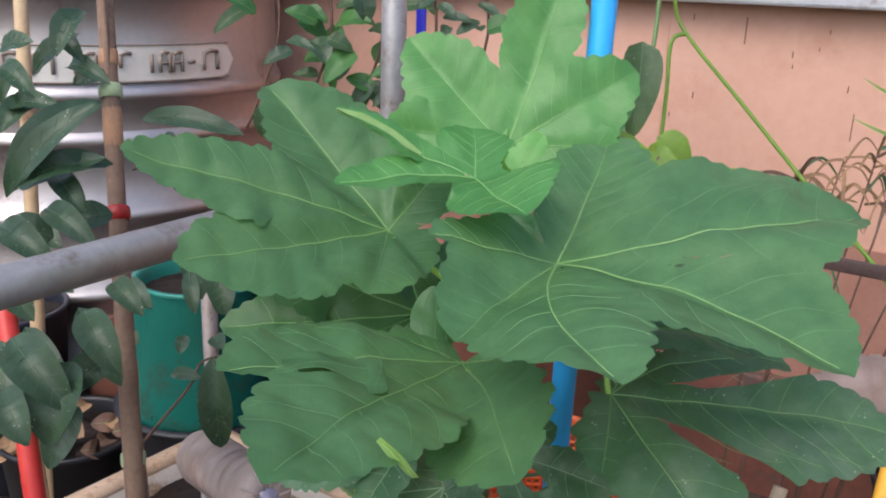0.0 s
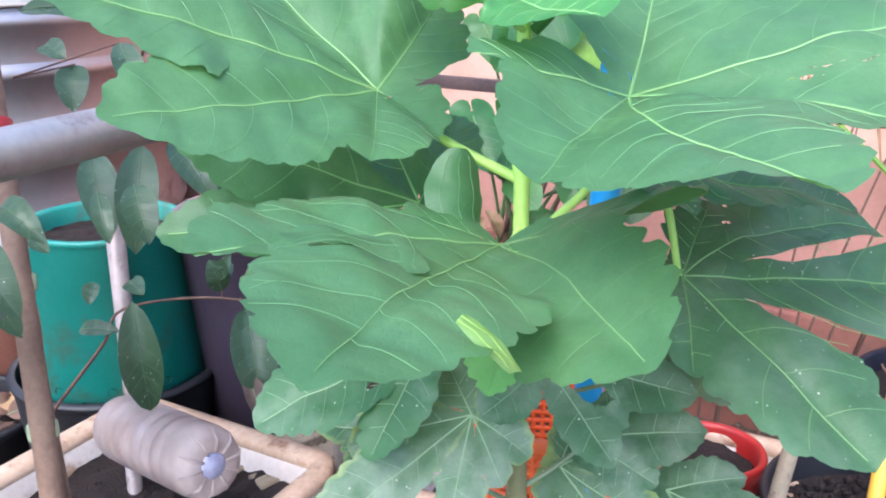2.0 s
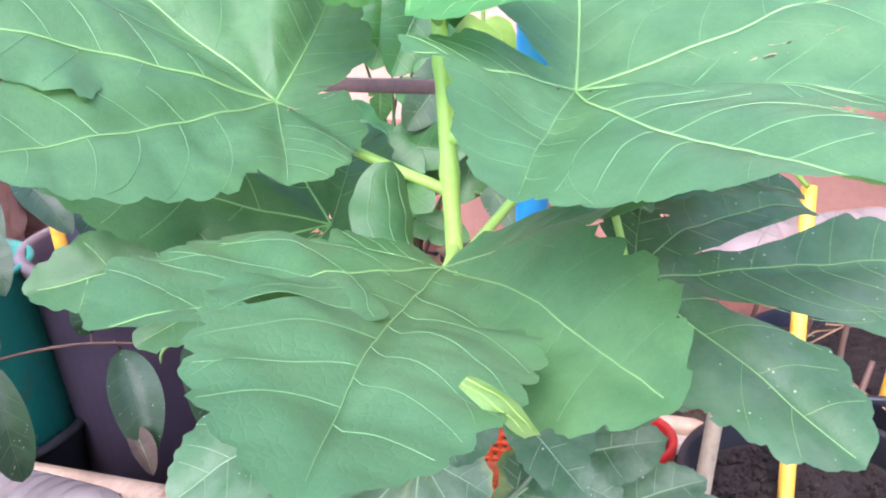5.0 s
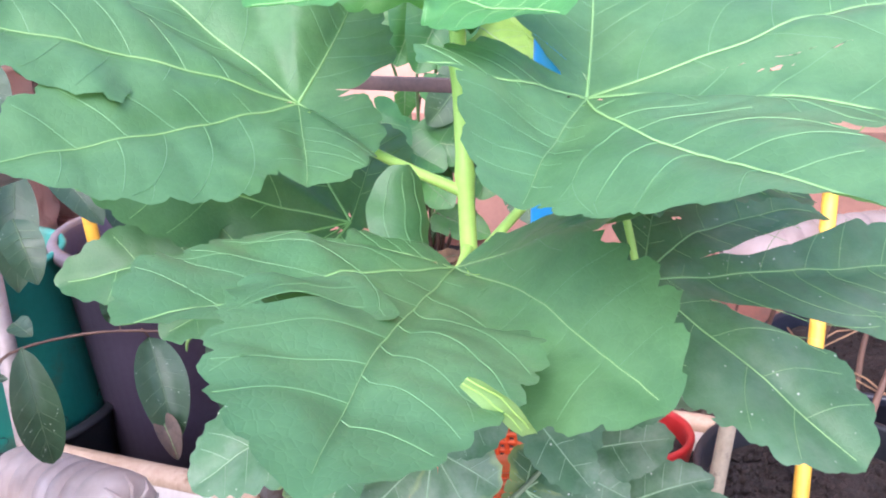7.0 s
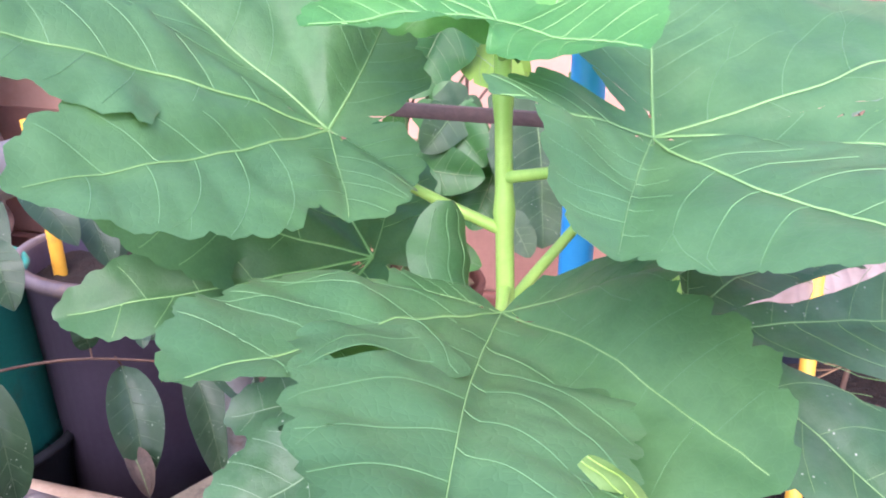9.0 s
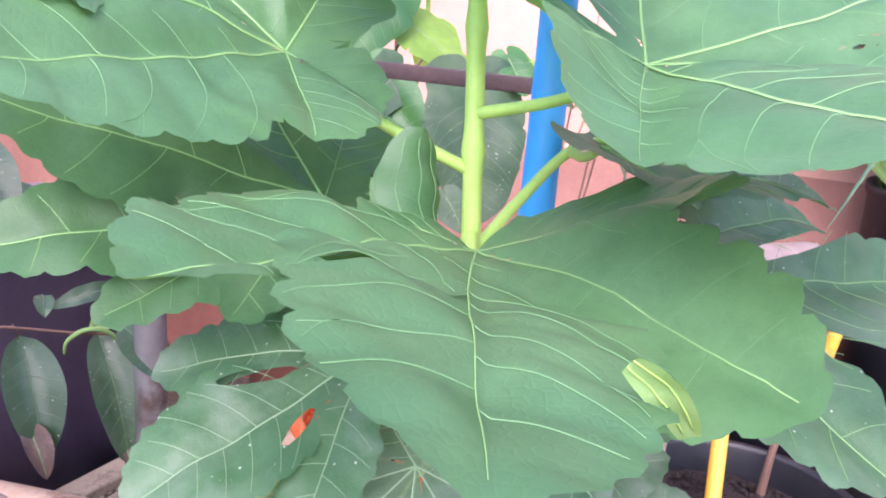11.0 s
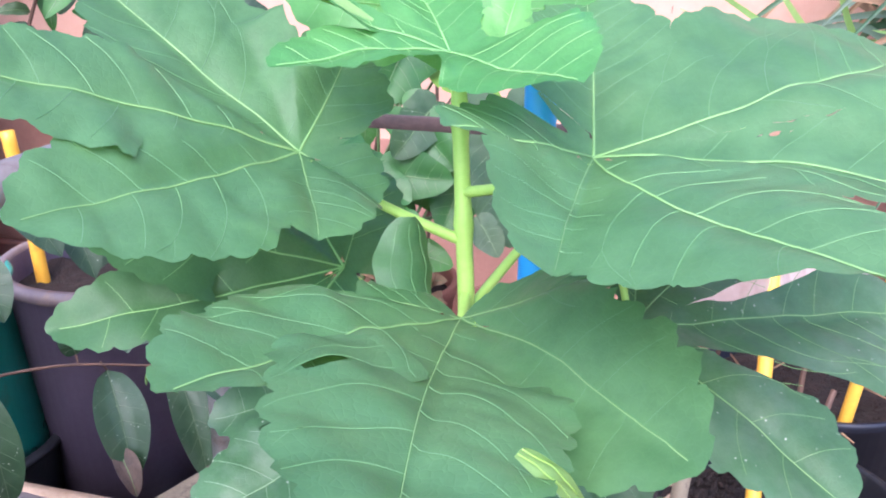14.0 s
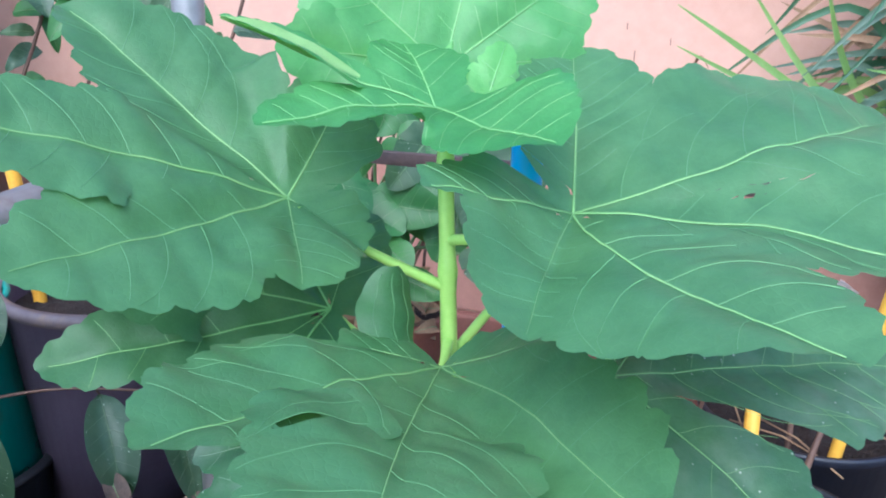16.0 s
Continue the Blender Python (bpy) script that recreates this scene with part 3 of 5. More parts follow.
# ---- pipe rack ----
rack = thing("pipe_rack", "welded galvanised pipe rack round the planters", "rack", uv(0.868, -0.697, GROUND))
A = uv(0.868, -0.697, 0)
R = 0.0155
part("post", tube([A + Vector((0, 0, GROUND)), A + Vector((0, 0, 1.75))], R, 20), STEEL, rack)
part("top_rail", tube([A + Vector((0, 0, 0.9)) - U * 0.012, A + Vector((0, 0, 0.885)) - U * 0.9], 0.0185, 20), STEEL, rack)
part("back_bar", block(A + V * 0.6 + Vector((0, 0, 0.905)), V, (1.18, 0.006, 0.013), 0.001), RUST, rack, "thin rusty bar")
part("low_rail", tube([A + Vector((0, 0, 0.36)) - U * 0.01, A + Vector((0, 0, 0.36)) - U * 0.75], R, 20), STEEL, rack)
part("low_rail", tube([A + Vector((0, 0, 0.36)) + V * 0.01, A + Vector((0, 0, 0.36)) + V * 0.6], R, 20), STEEL, rack)
part("weld", lathe([(0.0, -0.024), (0.013, -0.022), (0.0185, -0.012), (0.019, 0.0), (0.0185, 0.012), (0.013, 0.022), (0.0, 0.024)], A + Vector((0, 0, 0.36)), 20), RUST, rack)
B = A + V * 0.56 - U * 0.13
part("post", tube([Vector((0.392, 0.612, GROUND)), Vector((0.392, 0.612, 0.72))], 0.0165, 20), STEEL, rack)
part("low_rail", tube([A + Vector((0, 0, 0.36)) + V * 0.6, Vector((0.392, 0.612, 0.36))], R, 20), STEEL, rack)

# thin pipe beside the green pot
thin = thing("thin_pipe", "thin grey metal pipe standing beside the green pot", "pipe", (-0.353, 1.318, GROUND))
part("pipe", tube([(-0.353, 1.318, GROUND), (-0.353, 1.318, 0.70)], 0.0125, 16), PIPEBROWN, thin)

# ultramarine strap hanging at the wall
strap = tagged(part("blue_strap", block((-0.046, 2.065, 0.95), V, (0.026, 0.006, 0.5), 0.002), ULTRA), "dark blue strap hanging in front of the wall", "strap")
part("buckle", block((-0.046, 2.058, 0.95), V, (0.03, 0.008, 0.004), 0.001), SILL, strap)


# ---- pots and planters ----
def pot(name, label, at, radius, rim_z, base_z, mat, rim_mat=None, taper=0.76, soil=0.035, band=0.018, group=""):
    x, y = at
    p = thing(name, label, "pot", (x, y, base_z), group)
    h = rim_z - base_z
    wall_t = 0.004
    prof = [(0.0, 0.004), (radius * taper - 0.01, 0.0), (radius * taper, 0.006), (radius * 0.975, h - band), (radius, h - band + 0.002), (radius + 0.004, h - 0.004), (radius + 0.002, h), (radius - wall_t, h), (radius - wall_t - 0.003, h - 0.006), (radius * 0.94, h - soil - 0.02)]
    part("body", lathe(prof, (x, y, base_z), 56), mat, p)
    if rim_mat:
        part("rim", lathe([(radius + 0.001, h - band), (radius + 0.006, h - band), (radius + 0.008, h - 0.003), (radius + 0.004, h + 0.003), (radius - 0.006, h + 0.003), (radius - 0.006, h - 0.006)], (x, y, base_z), 56), rim_mat, p)
    part("soil", lumpy_disc((x, y, rim_z - soil), radius * 0.955, 0.012, x * 10), SOIL, p)
    return p


green = pot("planter_pot", "teal green plastic pot with punched drain holes", (-0.398, 1.448), 0.112, 0.65, 0.395, TEAL, None, 1.24, 0.03, 0.012)
for k in range(22):
    a = math.tau * k / 22
    r = 0.1342 if k % 2 else 0.1365
    c = Vector((-0.398 + math.cos(a) * r, 1.448 + math.sin(a) * r, 0.415 + (0.018 if k % 2 else 0)))
    part("drain_hole", lathe([(0.0, 0.0), (0.0055, 0.0), (0.0065, 0.0014)], c, 10, axis=(math.cos(a), math.sin(a), 0)), BLACK, green)
tray = thing("saucer", "black plastic basin under the green pot", "basin", (-0.398, 1.448, GROUND))
rim = [(0.147, 0.27), (0.1585, 0.274), (0.16, 0.279), (0.1585, 0.2835), (0.148, 0.2845)]
part("rim", lathe(rim, (-0.398, 1.448, GROUND), 48), BLACK, tray)
part("basin", lathe([(0.0, 0.02), (0.11, 0.0), (0.125, 0.01), (0.149, 0.22), (0.155, 0.275), (0.157, 0.28), (0.151, 0.282), (0.145, 0.27), (0.141, 0.255), (0.0, 0.253)], (-0.398, 1.448, GROUND), 48), BLACK, tray)
pot("planter_pot", "large dark violet pot with a dull cream rim", (-0.143, 1.468), 0.158, 0.648, 0.27, PURPLE, CREAM, 0.76, 0.04, 0.014)
support = thing("brick_block", "grey block under the violet pot", "block", (-0.143, 1.468, GROUND))
part("block", block((-0.143, 1.468, (GROUND + 0.27) / 2), V, (0.22, 0.2, 0.27 - GROUND), 0.006), SILL, support)
pot("planter_pot", "round black nursery pot filled with brown soil", (0.563, 0.924), 0.148, 0.435, GROUND + 0.012, BLACK, None, 0.78, 0.045, 0.02, "black pots")
pot("planter_pot", "dark navy pot with dry straw on its soil", (0.87, 1.2), 0.165, 0.42, GROUND + 0.012, NAVY, None, 0.78, 0.035, 0.02, "black pots")
pot("planter_pot", "small black nursery pot beside the pipe post", (0.70, 0.63), 0.11, 0.36, GROUND + 0.012, BLACK, None, 0.78, 0.03, 0.02, "black pots")
pot("planter_pot", "black pot in which the fig tree grows", (0.075, 0.665), 0.13, 0.36, GROUND + 0.012, BLACK, None, 0.78, 0.04, 0.02, "black pots")
pot("planter_pot", "brown clay pot behind the basket", (0.205, 1.39), 0.115, 0.60, 0.33, TERRA, None, 0.75, 0.03, 0.025)
part("pedestal", lathe([(0.0, 0.0), (0.11, 0.0), (0.11, 0.19), (0.0, 0.19)], (0.205, 1.39, GROUND), 32), TERRA, thing("pot_stand", "upturned clay pot as a stand", "stand", (0.205, 1.39, GROUND)))
pot("planter_pot", "red plastic pot with a turned rim", (0.43, 1.13), 0.07, 0.40, GROUND + 0.012, RED, None, 0.75, 0.03, 0.03)
pot("planter_pot", "black pot from which a grass clump grows", (1.15, 1.18), 0.11, 0.72, GROUND + 0.012, BLACK, None, 0.78, 0.03, 0.02, "black pots")


pot("planter_pot", "wide black basin with soil and dry leaves in it", (-0.66, 1.47), 0.125, 0.335, GROUND + 0.012, BLACK, None, 0.85, 0.03, 0.016, "black pots")
pot("planter_pot", "old brown clay pot at the foot of the tank", (-0.62, 1.69), 0.095, 0.44, GROUND + 0.012, TERRA, None, 0.72, 0.03, 0.025)
pot("planter_pot", "dark nursery pot at the foot of the tank", (-0.42, 1.72), 0.11, 0.5, GROUND + 0.012, BLACK, None, 0.78, 0.03, 0.02, "black pots")
pot("planter_pot", "dark nursery pot at the foot of the tank", (-0.83, 1.6), 0.12, 0.52, GROUND + 0.012, NAVY, None, 0.78, 0.03, 0.02, "black pots")


def trough(label, u0, u1, v0, v1, rim_z, base_z, radius=0.03):
    """A rectangular planter with rounded corners and a thick rim."""
    p = thing("planter_trough", label, "planter", uv((u0 + u1) / 2, (v0 + v1) / 2, base_z), "white planters")

    def loop(bm, inset, z):
        ring = []
        for cu, cv, start in ((u1, v1, 0), (u0, v1, 90), (u0, v0, 180), (u1, v0, 270)):
            su, sv = (1 if cu == u1 else -1), (1 if cv == v1 else -1)
            ou, ov = cu - su * radius, cv - sv * radius
            for k in range(6):
                a = radians(start + 18 * k)
                r = max(0.002, radius - inset)
                ring.append(bm.verts.new(uv(ou + math.cos(a) * r, ov + math.sin(a) * r, z)))
        return ring
    bm = bmesh.new()
    rings = [loop(bm, i, z) for i, z in ((0.028, base_z), (0.012, rim_z - 0.03), (0.0, rim_z - 0.026), (-0.003, rim_z - 0.01), (0.0, rim_z - 0.002), (0.004, rim_z), (0.018, rim_z), (0.022, rim_z - 0.004), (0.026, rim_z - 0.05))]
    for a, b in zip(rings, rings[1:]):
        n = len(a)
        for k in range(n):
            bm.faces.new((a[k], a[(k + 1) % n], b[(k + 1) % n], b[k]))
    bm.faces.new(rings[0])
    part("body", bm, WHITE, p)
    bm = bmesh.new()
    rings = [loop(bm, i, z) for i, z in ((0.001, rim_z - 0.02), (-0.006, rim_z - 0.013), (-0.008, rim_z - 0.003), (-0.003, rim_z + 0.004), (0.008, rim_z + 0.006), (0.019, rim_z + 0.003), (0.024, rim_z - 0.006), (0.021, rim_z - 0.016))]
    for a, b in zip(rings, rings[1:]):
        n = len(a)
        for k in range(n):
            bm.faces.new((a[k], a[(k + 1) % n], b[(k + 1) % n], b[k]))
    part("rim", bm, RIMTAN, p, "rounded rim stained tan brown")
    bm = bmesh.new()
    nu, nv = 22, 26
    rows = [[bm.verts.new(uv(u0 + 0.022 + (u1 - u0 - 0.044) * i / nu, v0 + 0.022 + (v1 - v0 - 0.044) * j / nv, rim_z - 0.04 + noise.noise((i * 0.5, j * 0.5, u0 * 9)) * 0.012)) for j in range(nv + 1)] for i in range(nu + 1)]
    for i in range(nu):
        for j in range(nv):
            bm.faces.new((rows[i][j], rows[i + 1][j], rows[i + 1][j + 1], rows[i][j + 1]))
    part("soil", bm, SOIL, p)
    return p


trough("white plastic trough with brown stains on its rim", 0.42, 0.872, -1.06, -0.712, 0.42, GROUND + 0.012)
trough("white plastic trough behind the low rail", 0.892, 1.25, -0.655, -0.2, 0.385, GROUND + 0.012)

# ---- orange mesh basket ----
bx, by, bz = 0.1325, 0.873, 0.475
stand = thing("pot_stand", "small upturned black pot under the basket", "stand", (bx, by, GROUND))
part("body", lathe([(0.0, 0.0), (0.052, 0.0), (0.052, 0.02), (0.049, 0.02), (0.036, bz - GROUND), (0.0, bz - GROUND)], (bx, by, GROUND), 32), BLACK, stand)
basket = thing("mesh_basket", "orange plastic basket with square holes behind the fig trunk", "basket", (bx, by, bz))
bm = bmesh.new()


def basket_radius(h):
    return 0.078 + 0.018 * min(1, h / 0.05) ** 0.5 + 0.012 * h / 0.17


ribs, levels = 64, 17
for i in range(levels):
    h = 0.01 + 0.155 * i / levels
    tube([(bx + basket_radius(h) * math.cos(math.tau * k / 60), by + basket_radius(h) * math.sin(math.tau * k / 60), bz + h) for k in range(61)], 0.0031, 4, bm, False)
for k in range(ribs):
    a = math.tau * k / ribs
    tube([(bx + basket_radius(h) * math.cos(a), by + basket_radius(h) * math.sin(a), bz + h) for h in (0.0, 0.015, 0.035, 0.06, 0.11, 0.165)], 0.0031, 4, bm, False)
part("lattice", bm, ORANGE, basket)
part("rim", lathe([(0.105, 0.158), (0.110, 0.157), (0.115, 0.163), (0.113, 0.17), (0.107, 0.173), (0.104, 0.168), (0.105, 0.158)], (bx, by, bz), 60), ORANGE, basket)
part("base", lathe([(0.0, 0.003), (0.076, 0.003), (0.082, 0.012), (0.076, 0.015), (0.0, 0.01)], (bx, by, bz), 48), ORANGE, basket)


# ---- plastic bottles ----
def bottle(label, base, end, radius, ribs=7):
    p = thing("plastic_bottle", label, "bottle", base)
    axis = (Vector(end) - Vector(base))
    l = axis.length
    prof = [(0.0, 0.006), (radius * 0.3, 0.003), (radius * 0.62, 0.0), (radius * 0.86, 0.005), (radius * 0.98, 0.018)]
    for k in range(ribs):
        s = 0.03 + (l * 0.74 - 0.03) * k / ribs
        w = (l * 0.74 - 0.03) / ribs
        prof += [(radius, s), (radius, s + w * 0.55), (radius * 0.925, s + w * 0.72), (radius * 0.925, s + w * 0.84)]
    prof += [(radius, l * 0.75), (radius * 0.9, l * 0.82), (radius * 0.6, l * 0.9), (radius * 0.33, l * 0.95), (radius * 0.3, l)]
    bm = lathe(prof, base, 40, axis=axis)
    part("shell", bm, CLOUDY, p)
    turn = Vector((0, 0, 1)).rotation_difference(axis).to_matrix()
    for k in range(10):
        a = math.tau * k / 10
        d = turn @ Vector((math.cos(a), math.sin(a), 0))
        n = axis.normalized()
        part("base_ridge", tube([Vector(base) + d * radius * 0.35 - n * 0.0005, Vector(base) + d * radius * 0.7 - n * 0.002, Vector(base) + d * radius * 0.95 + n * 0.01], [0.0015, 0.0025, 0.001], 6), CLOUDY, p)
    part("base_spot", lathe([(0.0, -0.002), (radius * 0.3, -0.001), (radius * 0.36, 0.002)], base, 24, axis=axis), BLUISH, p)
    return p


bottle("cloudy ribbed plastic bottle lying over the trough", (-0.2, 0.988, 0.507), (-0.36, 1.19, 0.462), 0.041)
bottle("cloudy ribbed plastic bottle among dry grass", (0.765, 1.05, 0.655), (0.52, 1.105, 0.64), 0.043)
for at, z in (((-0.23, 1.03), 0.455), ((-0.325, 1.145), 0.43), ):
    prop = thing("support_stick", "short grey stick that holds up a bottle", "stick", (at[0], at[1], GROUND), "bottle props")
    part("stick", tube([(at[0], at[1], GROUND), (at[0] + 0.003, at[1], z)], 0.009, 10), PIPEBROWN, prop)

twigs = thing("prop_twigs", "dry forked twigs under the bottle", "twigs", (0.66, 1.1, GROUND))
for x, y, dx in ((0.62, 1.16, -0.02), (0.70, 1.15, -0.01)):
    part("twig", tube(smooth_path([(x, y, GROUND), (x + dx, y - 0.02, 0.4), (x + dx, y - 0.075, 0.605)], 5), 0.0035, 6), TWIG, twigs)

# ---- stakes, pipes and sticks ----
blue = thing("blue_pipe", "bright blue plastic pipe staking the fig tree", "pipe", (0.123, 0.748, 0.3))
part("pipe", tube(smooth_path([(0.123, 0.748, 0.3), (0.121, 0.733, 0.55), (0.119, 0.724, 0.75), (0.126, 0.736, 0.95), (0.137, 0.763, 1.25)], 6), 0.0108, 24), BLUE, blue)


def stick(name, label, points, radii, mat, group="", seg=12, category="stake"):
    s = thing(name, label, category, points[0], group)
    part("shaft", tube(smooth_path(points, 5), [radii[0] + (radii[1] - radii[0]) * i / (5 * (len(points) - 1)) for i in range(5 * (len(points) - 1) + 1)], seg), mat, s)
    return s


def along(p, q, f):
    return tuple(Vector(p).lerp(Vector(q), f))


y0, y1 = (0.531, 0.926, 0.368), (0.645, 1.076, 0.73)
stick("yellow_stake", "yellow painted stake pushed into the black pot", [y0, along(y0, y1, 0.5), y1], (0.0095, 0.0095), YELLOW, "yellow stakes")
stick("yellow_stake", "yellow painted stake in the navy pot", [(0.811, 1.076, 0.375), (0.81, 1.05, 0.54), (0.809, 1.02, 0.7)], (0.0095, 0.0095), YELLOW, "yellow stakes")
stick("yellow_stake", "yellow painted stake in the violet pot", [(-0.252, 1.52, 0.58), (-0.26, 1.522, 0.7), (-0.272, 1.525, 0.82)], (0.0095, 0.0095), YELLOW, "yellow stakes")
stick("yellow_stake", "short yellow painted stake in the violet pot", [(-0.1, 1.55, 0.58), (-0.103, 1.545, 0.62), (-0.106, 1.54, 0.67)], (0.0105, 0.0105), YELLOW, "yellow stakes")
stick("blue_stake", "short dark blue stake in the violet pot", [(-0.04, 1.6, 0.58), (-0.04, 1.6, 0.62), (-0.042, 1.6, 0.66)], (0.011, 0.011), ULTRA)
dark = stick("wooden_stake", "greyish pink wooden stake with a black taped top", [(0.23, 0.835, GROUND), (0.247, 0.846, 0.35), (0.265, 0.858, 0.475)], (0.016, 0.016), GREYWOOD)
part("tape", tube([(0.2625, 0.8565, 0.46), (0.267, 0.859, 0.49), (0.272, 0.862, 0.52)], [0.0172, 0.0178, 0.0172], 14), BLACK, dark, "black tape wrap")
stick("wooden_stake", "pale peeling wooden stick leaning between the pots", [(0.30, 0.80, GROUND), (0.36, 0.86, 0.42), (0.41, 0.90, 0.6)], (0.0095, 0.0085), WOOD)
stick("plant_stub", "dry brown stub of a cut plant in the pot", [(0.65, 0.972, 0.37), (0.665, 0.98, 0.455), (0.7, 0.995, 0.52)], (0.006, 0.0035), TWIG, category="stub")
stick("plant_stub", "thin dry stub of a cut plant in the pot", [(0.78, 1.13, 0.39), (0.80, 1.15, 0.46), (0.835, 1.165, 0.56)], (0.005, 0.003), TWIG, category="stub")

# ---- planks behind the troughs ----
for off, length, label in ((0.03, 0.34, "weathered plank with a toothed edge"), (0.1, 0.44, "weathered plank with a toothed edge")):
    pl = thing("old_plank", label, "plank", uv(0.9 + off, -0.87, GROUND), "old planks")
    c = uv(0.935 + off, -0.86 + off * 1.2, 0.375)
    part("board", block(c, V * 0.35 + U, (length, 0.035, 0.016), 0.003), WOOD, pl, smooth=False)
    d = (V * 0.35 + U).normalized()
    side = Vector((-d.y, d.x, 0))
    for k in range(int(length / 0.012)):
        q = c + d * (k * 0.012 - length / 2 + 0.006) - side * 0.0175 - Vector((0, 0, 0.01))
        part("tooth", block(q, d, (0.007, 0.006, 0.008), 0), WOOD, pl, smooth=False)
    part("foot", block(c - Vector((0, 0, 0.12)), d, (length * 0.9, 0.02, 0.22), 0.003), DARKWOOD, pl, smooth=False)

# ---- the fig tree ----
fig = thing("fig_tree", "potted fig tree with broad lobed green leaves", "tree", (0.046, 0.62, 0.33))


def stem_at(z):
    return Vector((0.046 + 0.018 * (z - 0.7), 0.643 + 0.18 * (z - 0.7), z))


part("trunk", tube([stem_at(z) for z in (0.31, 0.42, 0.5, 0.58, 0.66, 0.72, 0.76)], [0.0105, 0.0095, 0.009, 0.0084, 0.0076, 0.0066, 0.0057], 14), BARK, fig, "brown-green woody lower trunk")
bm = tube([stem_at(0.755 + 0.27 * k / 40) for k in range(41)], [0.0056 - 0.001 * k / 40 + (0.0013 if k % 9 == 4 else 0.0005 if k % 9 in (3, 5) else 0) for k in range(41)], 14)
part("stem", bm, PETIOLE, fig, "smooth light green young stem")

fig_leaf(fig, stem_at(0.922), (0.088, 0.600, 0.958), (0, -0.1, 0.995),
         [(3, 0.215, (0.085, 0.1), 27, 0, -0.1, 0.34), (-47, 0.212, (0.07, 0.095), 11, 0, 0, 0.17), (-87, 0.19, 0.062, 9, 0, -0.1), (-126, 0.125, 0.05, -3), (-166, 0.094, 0.038, 20), (66, 0.128, (0.06, 0.042), 28)], 0.075, seed=1, droop=0.05, cut=0.21, sinus=(124, 14), bare=(3,),
         holes=((0.074, -0.042, -22, 0.009, 0.0014),))
fig_leaf(fig, stem_at(0.893), (-0.039, 0.719, 0.945), (0.283, -0.506, 0.815),
         [(132, 0.185, (0.08, 0.054), 1), (-177, 0.218, 0.046, 12), (-149, 0.186, (0.048, 0.07), 6), (62, 0.09, 0.042, 20), (-60, 0.06, 0.028, 18), (-100, 0.088, 0.045, 13)], 0.05, seed=2, droop=0.03, cut=0.1, sinus=(2, 10), over=-1, bare=(5,))
fig_leaf(fig, stem_at(0.862), (0.024, 0.619, 0.870), (0.232, 0.106, 0.967),
         [(-147, 0.192, 0.054, 0), (-116, 0.243, (0.068, 0.058), -3.5, 0, 0, 0.055), (-80, 0.174, (0.038, 0.027), 1, (1.0, 1.3)), (-36, 0.105, 0.045, 30), (-178, 0.06, 0.028, 10)], 0.04, LEAF, seed=3, thick=0.00046, blunt=4.2, droop=0.03, cut=0.085, sinus=(75, 50), bare=(4,),
         holes=((-0.10, -0.105, -150, 0.016, 0.0025),))
fig_leaf(fig, stem_at(0.824), (-0.009, 0.739, 0.863), (-0.1, -0.6, 0.79),
         [(-176, 0.18, 0.038, 0), (164, 0.175, 0.046, 20), (-133, 0.092, 0.026, 0), (-157, 0.135, 0.03, 0), (66, 0.088, 0.034, 0), (106, 0.1, 0.034, 6)], 0.035, LEAF, VEIN_YOUNG, seed=4, thick=0.00085, droop=0.03, cut=0.075, sinus=(-45, 25), bare=(3, 4))
fig_leaf(fig, None, (0.143, 0.633, 0.842), (0.032, -0.471, 0.882),
         [(15, 0.158, 0.036, -2, 0, 0.13), (-7, 0.222, (0.068, 0.046), 1), (-64, 0.152, 0.05, 3), (-102, 0.075, 0.026, 1), (58, 0.095, 0.026, -6)], 0.02, LEAF_SHADE, seed=5, droop=0.03, cut=0.09, root=0.24, blunt=4.0, sinus=(160, 30),
         holes=((0.0809, -0.0588, -36, 0.052, 0.0095), (0.1164, 0.0195, 9, 0.055, 0.0075)))
arch = smooth_path([stem_at(0.85), (0.085, 0.69, 0.872), (0.116, 0.69, 0.901), (0.125, 0.655, 0.911), (0.133, 0.642, 0.885), (0.141, 0.634, 0.842)], 6)
part("petiole", tube(arch, [0.0034 - 0.00004 * i for i in range(len(arch))], 10), PETIOLE, fig)
fig_leaf(fig, stem_at(0.8), (0.002, 0.685, 0.795), (-0.3, -0.45, 0.84),
         [(163, 0.118, (0.031, 0.024), -2), (-161, 0.141, (0.038, 0.04), -2), (-124, 0.106, 0.024, 2), (112, 0.083, 0.034, 0), (61, 0.036, 0.022, 0)], 0.022, LEAF_MID, VEIN_PALE, seed=6, droop=0.03, cut=0.05, root=0.3, blunt=4.0, thick=0.0006,
         holes=((-0.06, 0.0025, 178, 0.021, 0.0042), (-0.0455, -0.033, -138, 0.0135, 0.0036)))
fig_leaf(fig, stem_at(0.73), (0.015, 0.643, 0.7477), (-0.32, -0.72, 0.61),
         [(-147, 0.134, (0.029, 0.023), 0), (-107, 0.083, (0.016, 0.02), 0), (-42, 0.046, 0.018, 0), (-172, 0.088, 0.022, 0), (110, 0.042, 0.02, 0), (-72, 0.05, 0.015, 0)], 0.024, LEAF_RIMMED, VEIN_PALE, seed=7, droop=0.03, stalk=0.0016, cut=0.045, blunt=4.0, thick=0.0006,
         holes=((-0.0395, -0.057, -125, 0.02, 0.006),))
